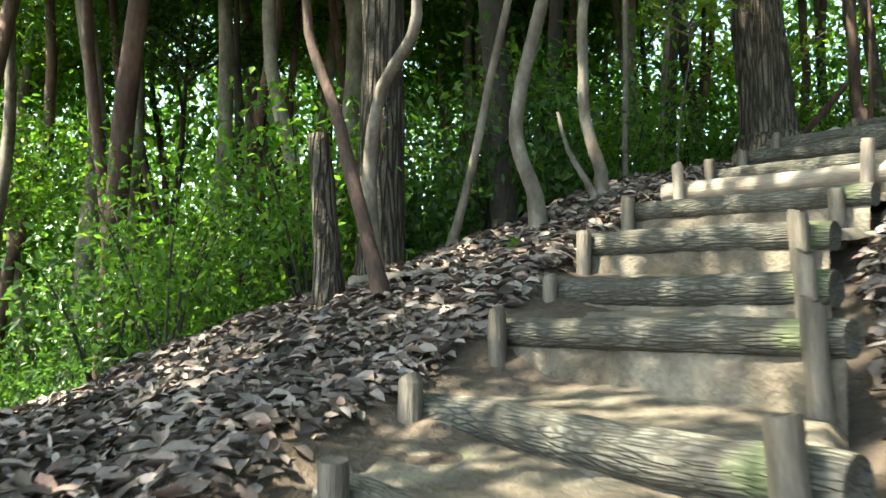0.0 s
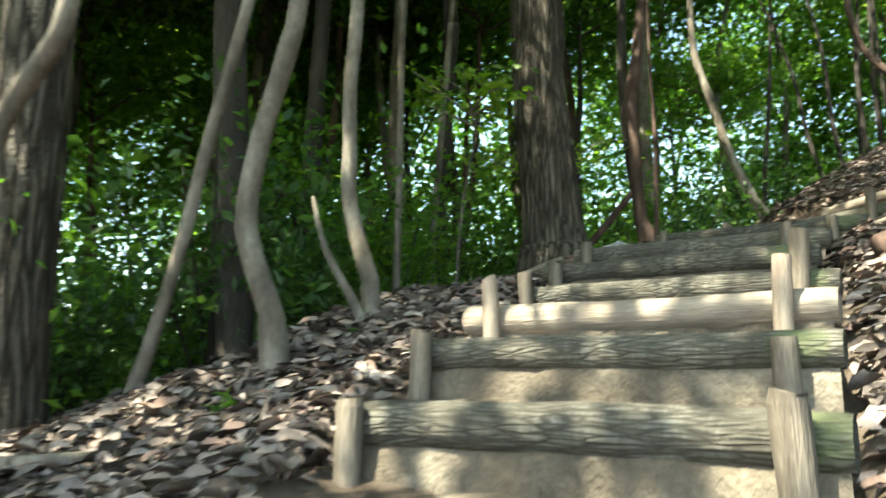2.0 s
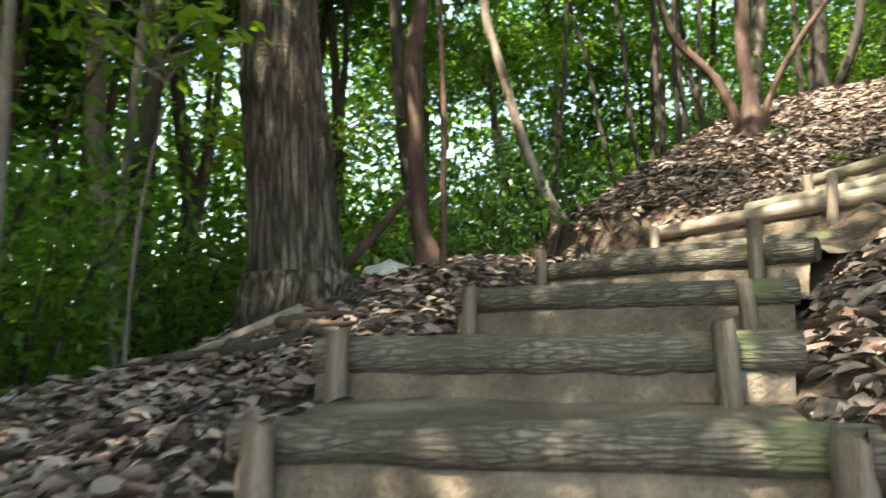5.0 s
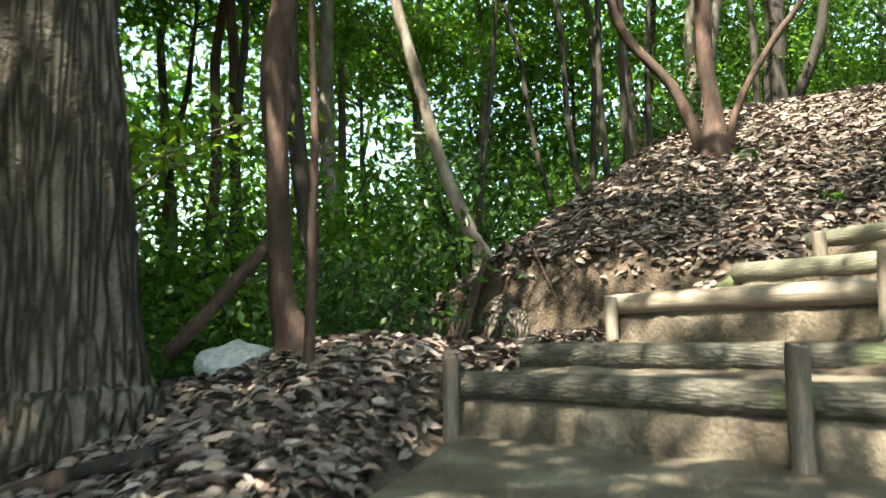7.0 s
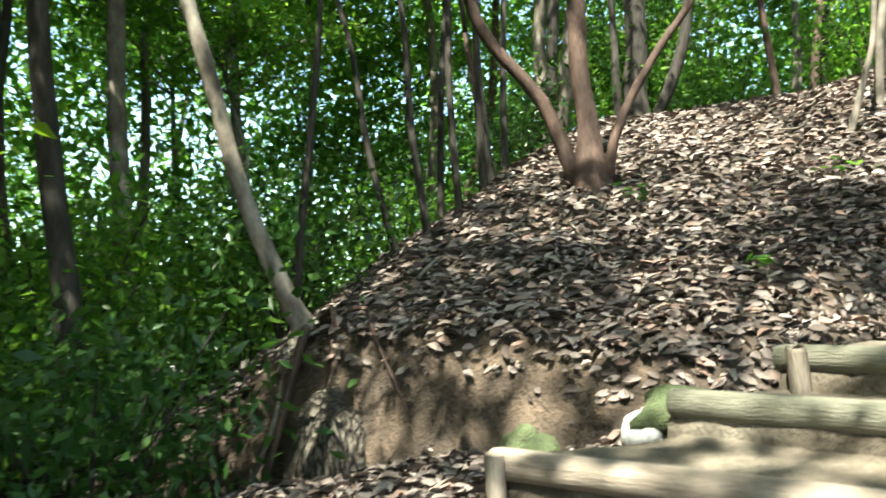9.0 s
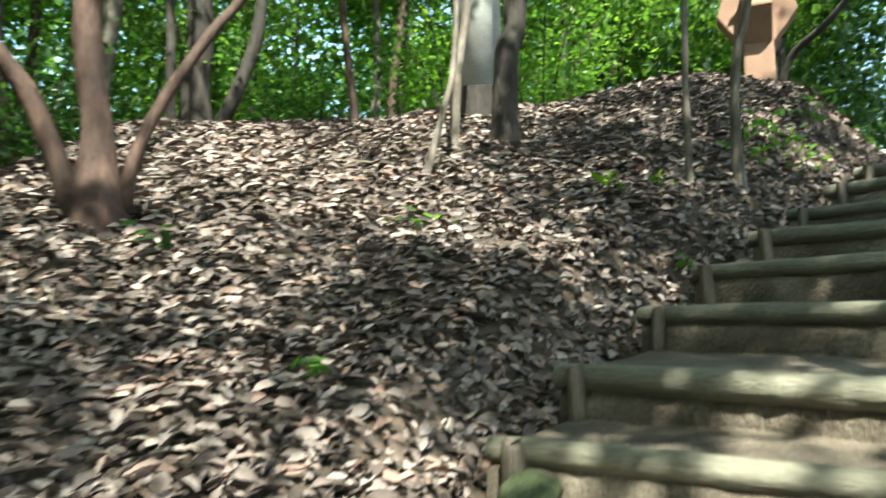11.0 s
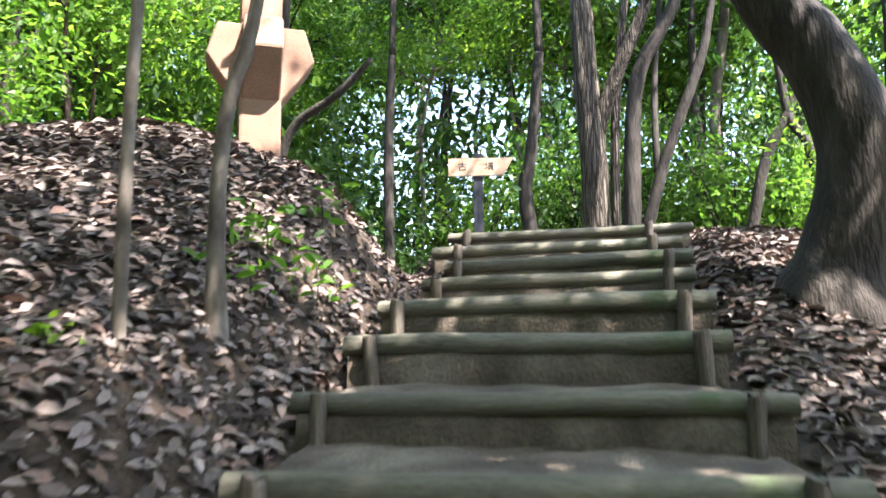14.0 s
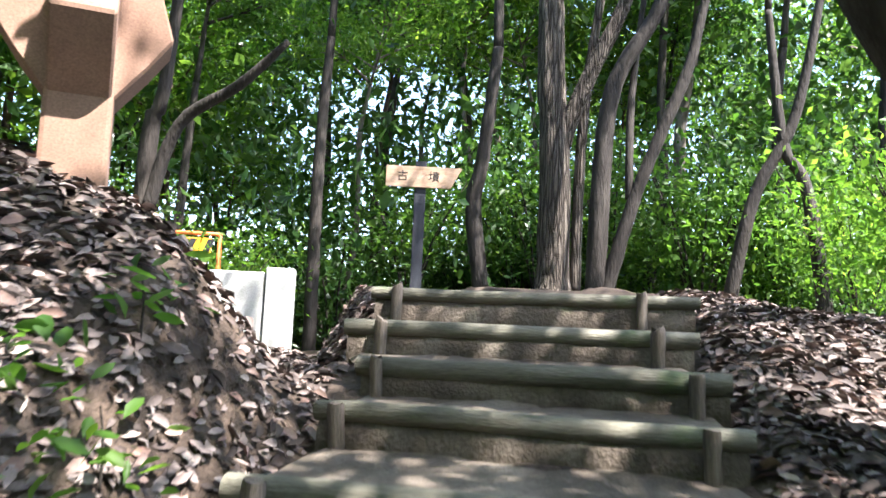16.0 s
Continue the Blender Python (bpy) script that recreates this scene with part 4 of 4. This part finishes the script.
scatter(KINDS, 46, 3.4, 13.0, 5, ok=seen_side, gap=2.3)
scatter([KINDS[3], KINDS[1]], 62, 7.0, 24.0, 8, scale=(1.4, 2.1), ok=far_side, gap=2.0)
scatter(BUSHES, 150, 2.5, 12.0, 6, ok=seen_side, gap=0.85)
scatter([KINDS[3], KINDS[1]], 42, 6.0, 26.0, 12, scale=(1.5, 2.2), ok=lambda x, y: x < -6 and -5 < y < 15, gap=1.8)
scatter([BUSHES[1], BUSHES[0]], 30, 1.5, 10.0, 9, scale=(1.4, 2.1), ok=lambda x, y: x > 19.5 and -1 < y < 17, gap=1.2)
scatter(BUSHES, 45, 6.0, 15.0, 10, scale=(1.3, 1.9), ok=lambda x, y: x < -3 and y > -3, gap=1.2)


# ---- the far woods, beyond what can be counted ----
def far_woods(count, seed, leaf, lo, hi, label):
    nprng = np.random.RandomState(seed)
    masses = count // 110
    ang = nprng.uniform(lo, hi, masses)
    rad = nprng.uniform(20, 38, masses)
    cx, cy = 2 + np.cos(ang) * rad, 2 + np.sin(ang) * rad
    base = ground_z(cx, cy)[0]
    cz = base + nprng.uniform(-0.5, 15, masses)
    pick = nprng.randint(0, masses, count)
    p = np.stack([cx[pick], cy[pick], cz[pick]], 1) + nprng.normal(0, 1, (count, 3)) * np.array([1.3, 1.3, 0.9])
    ob = new("far_woods", leaf_mesh("far_woods", p, 0.36, leaf, nprng))
    tagged(ob, label, "far woods", kind="stuff")


far_woods(120000, 95, LEAF_LIT, 0.75, 3.9, "sunlit green foliage of the woods beyond")
far_woods(120000, 96, LEAF_MID, 0.75, 3.9, "green foliage of the woods beyond")
far_woods(60000, 97, LEAF_DARK, -0.5, 0.75, "dark gappy foliage beyond the hilltop")


# ---- fallen leaves ----
def litter(count, seed, size, reach):
    nprng = np.random.RandomState(seed)
    x, y = nprng.uniform(-5.5, 13.0, count * 2), nprng.uniform(-7.5, 10.5, count * 2)
    z, d = ground_z(x, y)
    slope = np.hypot(ground_z(x + 0.1, y)[0] - z, ground_z(x, y + 0.1)[0] - z) / 0.1
    keep = (d > 0.02 + nprng.exponential(0.03, count * 2)) & (d < reach) & ~((x > 2.6) & (y < 1.6)) & (slope < nprng.uniform(1.0, 4.5, count * 2))
    x, y, z = x[keep][:count], y[keep][:count], z[keep][:count] + (0.012 if reach < 2 else 0)
    e = 0.12
    zx, zy = ground_z(x + e, y)[0], ground_z(x, y + e)[0]
    n = np.stack([-(zx - z) / e, -(zy - z) / e, np.ones_like(z)], 1)
    n /= np.linalg.norm(n, axis=1)[:, None]
    p = np.stack([x, y, z + nprng.uniform(0.003, 0.05, len(z))], 1)
    ob = new("leaf_litter", leaf_mesh("leaf_litter", p, size, DEAD, nprng, flat=0.62, droop=0.0, normals=n, fold=0.55, full=True))
    tagged(ob, "thick layer of curled brown fallen leaves", "leaf litter", kind="stuff")


litter(110000, 91, 0.094, 6.0)
litter(45000, 92, 0.088, 1.9)


# ---- concrete tower legs on the knoll ----
def concrete_column(x, y, z, w, h, label, round_shape=False, head=True, rz=0.0):
    th = holder("concrete_column", (x, y, z), label, "concrete column", "concrete columns on the knoll", rz)
    bm = bmesh.new()
    if round_shape:
        bmesh.ops.create_cone(bm, cap_ends=True, segments=28, radius1=w / 2, radius2=w / 2, depth=h + 0.5, matrix=Matrix.Translation((0, 0, h / 2 - 0.25)))
    else:
        box(bm, (w, w, h + 0.5), (0, 0, h / 2 - 0.25), 0.025)
    part("shaft", bm, GREY_CONCRETE if round_shape else CONCRETE, th, smooth=round_shape)
    if round_shape:
        bm = bmesh.new()
        bmesh.ops.create_cone(bm, cap_ends=True, segments=28, radius1=w / 2 + 0.09, radius2=w / 2 + 0.05, depth=0.34, matrix=Matrix.Translation((0, 0, 0.0)))
        part("footing", bm, BARK_DARK, th, "dark flared footing")
    if head:
        for k in range(4):
            a = k * math.pi / 2
            bm = bmesh.new()
            out = Vector((math.cos(a), math.sin(a), 0))
            side = Vector((-math.sin(a), math.cos(a), 0)) * w * 0.46
            prof = [(w * 0.45, h * 0.40), (w * 0.45, h * 0.98), (w * 1.05, h * 0.98), (w * 1.3, h * 0.74), (w * 0.98, h * 0.60)]
            va = [bm.verts.new(out * p + Vector((0, 0, q)) - side) for p, q in prof]
            vb = [bm.verts.new(out * p + Vector((0, 0, q)) + side) for p, q in prof]
            bm.faces.new(va)
            bm.faces.new(vb[::-1])
            for i in range(5):
                bm.faces.new((va[i], vb[i], vb[(i + 1) % 5], va[(i + 1) % 5]))
            bmesh.ops.recalc_face_normals(bm, faces=bm.faces)
            bmesh.ops.bevel(bm, geom=list(bm.edges), offset=0.012, segments=1, affect="EDGES")
            part("bracket", bm, CONCRETE, th)
        bm = box(bmesh.new(), (w * 0.98, w * 0.98, 1.2), (0, 0, h + 0.6), 0.02)
        part("upper_shaft", bm, CONCRETE, th)
    return th


concrete_column(8.15, 7.17, gz(8.15, 7.17) - 0.05, 0.31, 1.05, "pinkish concrete column with flared brackets", rz=38)
concrete_column(5.5, 8.64, gz(5.5, 8.64), 0.5, 4.2, "round grey concrete column behind a tree", True, False)


# ---- signpost ----
def signpost():
    x, y = 16.0, 7.95
    z = gz(x, y)
    th = holder("signpost", (x, y, z), "wooden arrow sign with black writing on a dark post", "signpost", rz=-72)
    top = 6.35 - z
    part("post", box(bmesh.new(), (0.17, 0.12, top + 0.25 + 0.4), (0, 0.04, (top + 0.25) / 2 - 0.2), 0.01), SIGN_POST, th, "dark painted wooden post")
    bm = bmesh.new()
    out = [(-0.52, -0.16), (0.45, -0.16), (0.62, 0.16), (-0.52, 0.16)]
    va = [bm.verts.new((p, -0.06, q)) for p, q in out]
    vb = [bm.verts.new((p, -0.02, q)) for p, q in out]
    bm.faces.new(va)
    bm.faces.new(vb[::-1])
    for i in range(4):
        bm.faces.new((va[i], vb[i], vb[(i + 1) % 4], va[(i + 1) % 4]))
    bmesh.ops.recalc_face_normals(bm, faces=bm.faces)
    bmesh.ops.bevel(bm, geom=list(bm.edges), offset=0.008, segments=2, affect="EDGES")
    board = part("board", bm, SIGN_WOOD, th, "pale wooden arrow board")
    board.location = (0, 0, top)
    for ch, px in (("古", -0.27), ("墳", 0.2)):
        cu = bpy.data.curves.new("lettering", "FONT")
        cu.body, cu.size, cu.extrude, cu.align_x, cu.align_y = ch, 0.17, 0.002, "CENTER", "CENTER"
        cu.materials.append(INK)
        t = new("lettering", cu)
        t.parent = board
        t.location, t.rotation_euler = (px, -0.063, 0.0), (radians(90), 0, 0)
        tagged(t, "black painted character")


signpost()


# ---- barrier, concrete block ----
def pipe(name, a, b, r, mat, parent, label=""):
    v, f = tube([Vector(a), (Vector(a) + Vector(b)) / 2, Vector(b)], [r, r, r], 12, 0.5, 0, 0)
    return mesh_part(name, mesh_of(name, v, f, mat, True), parent, label)


def barrier():
    x, y = 15.4, 11.7
    z = gz(x, y)
    th = holder("road_barrier", (x, y, z), "orange pipe barrier with amber and black striped board", "barrier", rz=-68)
    h = 5.42 - z
    pipe("top_rail", (-0.85, 0, h), (0.72, 0, h), 0.03, ORANGE, th)
    for sx in (-0.82, 0.69):
        pipe("leg", (sx, -0.0, h), (sx, -0.22, 0), 0.028, ORANGE, th)
        pipe("leg", (sx, 0.0, h), (sx, 0.22, 0), 0.028, ORANGE, th)
    board = part("board", box(bmesh.new(), (1.30, 0.025, 0.24), (-0.08, -0.03, h - 0.19), 0.006), YELLOW, th, "amber board with black slanting stripes")
    for k in range(5):
        bm = bmesh.new()
        c = -0.55 + k * 0.27
        q = [(c - 0.09, -0.1), (c + 0.01, -0.1), (c + 0.09, 0.1), (c - 0.01, 0.1)]
        va = [bm.verts.new((p, -0.047, h - 0.19 + s)) for p, s in q]
        vb = [bm.verts.new((p, -0.040, h - 0.19 + s)) for p, s in q]
        bm.faces.new(va)
        for i in range(4):
            bm.faces.new((va[i], vb[i], vb[(i + 1) % 4], va[(i + 1) % 4]))
        bmesh.ops.recalc_face_normals(bm, faces=bm.faces)
        part("stripe", bm, BLACK, board, "black slanting stripe")
    part("notice", box(bmesh.new(), (0.36, 0.008, 0.25), (-0.35, -0.056, h - 0.19), 0.002), NOTICE, th, "white notice sheet with faint writing")
    for r in range(3):
        part("writing_line", box(bmesh.new(), (0.2 - 0.04 * r, 0.003, 0.012), (-0.35, -0.062, h - 0.13 - 0.05 * r)), GREY_CONCRETE, th)


barrier()


def block_wall():
    x, y = 13.6, 9.4
    z = gz(x, y)
    th = holder("concrete_block", (x, y, z), "low pale concrete kerb blocks beside the path", "concrete block", rz=-68)
    part("block", box(bmesh.new(), (0.34, 0.3, 4.74 - z + 0.3), (0.46, 0, (4.74 - z) / 2 - 0.15), 0.02), GREY_CONCRETE, th)
    part("block", box(bmesh.new(), (0.95, 0.26, 4.68 - z + 0.3), (-0.2, 0.02, (4.68 - z) / 2 - 0.15), 0.025), GREY_CONCRETE, th)


block_wall()


# ---- stones ----
def stone(x, y, size, mat, label, seed, sink=0.25, dz=0.0):
    bm = bmesh.new()
    bmesh.ops.create_icosphere(bm, subdivisions=3, radius=0.5)
    for v in bm.verts:
        p = v.co.copy()
        v.co *= 1 + 0.55 * noise.noise(p * 1.9 + Vector((seed, 0, 0))) + 0.10 * noise.noise(p * 5 + Vector((0, seed, 0)))
        v.co = Vector((v.co.x * size[0], v.co.y * size[1], v.co.z * size[2]))
    ob = part("stone", bm, mat, None, smooth=True)
    ob.matrix_world = pose(x, y, gz(x, y) + size[2] * (0.5 - sink) + dz, 0, 0, seed * 37)
    return tagged(ob, label, "stone")


stone(-1.69, 3.05, (0.46, 0.30, 0.28), STONE_WHITE, "pale angular stone beside the big oak", 1)
stone(1.05, 4.0, (0.24, 0.20, 0.22), STONE_WHITE, "pale rounded stone above a log step", 3, 0.1)
stone(0.75, 3.55, (0.42, 0.26, 0.16), STONE_MOSS, "moss-covered stone at the end of a step", 4, 0.1, 0.03)
stone(1.3, 4.05, (0.55, 0.40, 0.24), STONE_MOSS, "moss-covered stone at the end of a step", 5, 0.15)
stone(2.45, 4.15, (0.30, 0.20, 0.12), STONE_MOSS, "bright mossy stone at the end of a step", 6, 0.1, 0.03)
stone(0.62, 4.45, (0.36, 0.3, 0.28), STONE_MOSS, "moss-covered stone at the eroded bank", 7, 0.2)
stone(3.25, 4.65, (0.30, 0.22, 0.10), STONE_MOSS, "moss-covered stone at the end of a step", 9, 0.1, 0.02)
stone(5.55, 3.45, (0.45, 0.30, 0.14), STONE_MOSS, "flat mossy stone beside the steps", 10, 0.2)


# ---- roots and fallen wood ----
def root(name, pts, r, mat, label, category, seed=1, lift=0.0):
    base = Vector((pts[0][0], pts[0][1], gz(*pts[0])))
    line_pts = [Vector((x, y, gz(x, y) + r * 0.4 + lift)) - base for x, y in pts]
    v, f = tube(line_pts, [r * (1 - 0.7 * k / (len(pts) - 1)) for k in range(len(pts))], 9, 0.08, 0, 0.25, seed=seed)
    ob = new(name, mesh_of(name, v, f, mat, True))
    ob.location = base
    return tagged(ob, label, category)


v, f = tube([(0, 0, -0.15), (0, 0, 0.02), (0.02, 0.05, 0.2), (0.0, 0.14, 0.34), (0.05, 0.25, 0.42)], [0.26, 0.22, 0.17, 0.13, 0.07], 40, 0.03, 0.3, 0.3, 18, seed=5)
stump = new("tree_stump", mesh_of("tree_stump", v, f, BARK, True))
stump.location = (-0.42, 5.06, gz(-0.42, 5.06))
tagged(stump, "torn weathered stump at the foot of the eroded bank", "tree stump")
for k, (x0, y0, x1, y1) in enumerate([(-0.62, 5.85, -0.8, 4.75), (-0.7, 5.8, -1.25, 4.7), (-0.5, 5.75, -0.35, 4.85), (-0.75, 5.75, -1.0, 5.0), (-0.4, 5.7, 0.05, 4.95)]):
    root("root", [(x0, y0), (x0 * 0.7 + x1 * 0.3 + 0.06, y0 * 0.7 + y1 * 0.3), (x0 * 0.35 + x1 * 0.65 - 0.05, y0 * 0.35 + y1 * 0.65), (x1, y1)], 0.035 - 0.004 * k, BARK_SMOOTH if k % 2 else BARK_RED, "bare root hanging over the eroded bank", "root", 80 + k, 0.05)
rr = random.Random(4)
for k in range(12):
    x0, y0 = rr.uniform(-2.2, -1.1), rr.uniform(0.75, 1.55)
    dx, dy = rr.choice((-1, 1)) * rr.uniform(0.35, 0.8), -rr.uniform(0.1, 0.5)
    root("root", [(x0, y0), (x0 + dx * 0.3, y0 + dy * 0.2), (x0 + dx * 0.7, y0 + dy * 0.8), (x0 + dx, y0 + dy)], rr.uniform(0.03, 0.055), BARK_RED if k % 2 else BARK_DARK, "gnarled brown root on the leafy ground", "root", k, 0.045)
root("fallen_branch", [(-1.55, 1.15), (-2.0, 0.75), (-2.5, 0.4), (-2.9, 0.05)], 0.045, BARK_SMOOTH, "long grey fallen branch among dead leaves", "fallen branch", 31, 0.06)
for k in range(7):
    x, y = rr.uniform(0.95, 1.7), rr.uniform(-0.6, 1.0)
    root("twig", [(x, y), (x + rr.uniform(0.1, 0.3), y + rr.uniform(-0.1, 0.15)), (x + rr.uniform(0.35, 0.6), y + rr.uniform(-0.2, 0.25))], rr.uniform(0.008, 0.02), BARK_SMOOTH, "dry twig lying among fallen leaves", "twig", 60 + k, 0.05)
root("fallen_branch", [(-1.95, -3.75), (-1.5, -3.7), (-1.15, -3.55)], 0.05, BARK_SMOOTH, "fallen grey branch among dead leaves", "fallen branch", 21, 0.03)
root("fallen_log", [(1.05, -1.35), (1.55, -1.15), (2.2, -0.95)], 0.08, BARK_RED, "dark rotting log lying on leaves", "fallen log", 22, 0.04)
for k in range(26):
    x, y = rr.uniform(-2.4, 8.5), rr.uniform(-5.5, 7.5)
    if float(ground_z([x], [y])[1][0]) < 0.15:
        continue
    a, ln = rr.uniform(0, 6.28), rr.uniform(0.3, 0.8)
    root("twig", [(x, y), (x + math.cos(a) * ln * 0.5, y + math.sin(a) * ln * 0.5 + 0.05), (x + math.cos(a) * ln, y + math.sin(a) * ln)], rr.uniform(0.006, 0.014), BARK_SMOOTH, "dry twig lying among fallen leaves", "twig", k, 0.04)


# ---- small green plants on the litter ----
def seedling(x, y, size, leaves, mat, seed, label, dz=0.0):
    nprng = np.random.RandomState(seed)
    th = holder("seedling", (x, y, gz(x, y) + dz), label, "plant", "small green plants")
    v, f = tube([(0, 0, -0.05), (0.01, 0, size * 0.5), (0, 0.02, size)], [0.006, 0.005, 0.003], 5, 0.1)
    mesh_part("stem", mesh_of("stem", v, f, BARK_DARK), th)
    p = nprng.normal(0, 1, (leaves, 3)) * np.array([size * 0.4, size * 0.4, size * 0.25]) + np.array([0, 0, size * 0.7])
    mesh_part("foliage", leaf_mesh("foliage", p, 0.1, mat, nprng, flat=0.5, full=True), th)


for k, (x, y, s, n, m) in enumerate([(4.95, 6.25, 0.14, 16, LEAF_LIME), (5.3, 6.1, 0.12, 12, LEAF_LIME), (3.2, 6.1, 0.18, 12, LEAF_MID), (1.75, 6.2, 0.2, 10, LEAF_DARK), (6.9, 6.25, 0.35, 40, LEAF_MID), (7.2, 6.1, 0.3, 36, LEAF_LIT),
                                     (6.6, 6.15, 0.3, 30, LEAF_LIT), (7.6, 6.3, 0.3, 24, LEAF_MID), (2.0, 4.9, 0.1, 8, LEAF_MID), (-1.3, -2.1, 0.08, 5, LEAF_MID), (-0.95, -3.2, 0.08, 5, LEAF_MID), (5.0, 5.6, 0.12, 8, LEAF_MID)]):
    seedling(x, y, s, n, m, 100 + k, "small green seedling growing through the litter")


# ---- the plan's unit to metres ----
for ob in scene.objects:
    if ob.parent is None and ob.type in {"MESH", "EMPTY", "FONT"}:
        ob.matrix_basis = Matrix.Scale(PLAN, 4) @ ob.matrix_basis
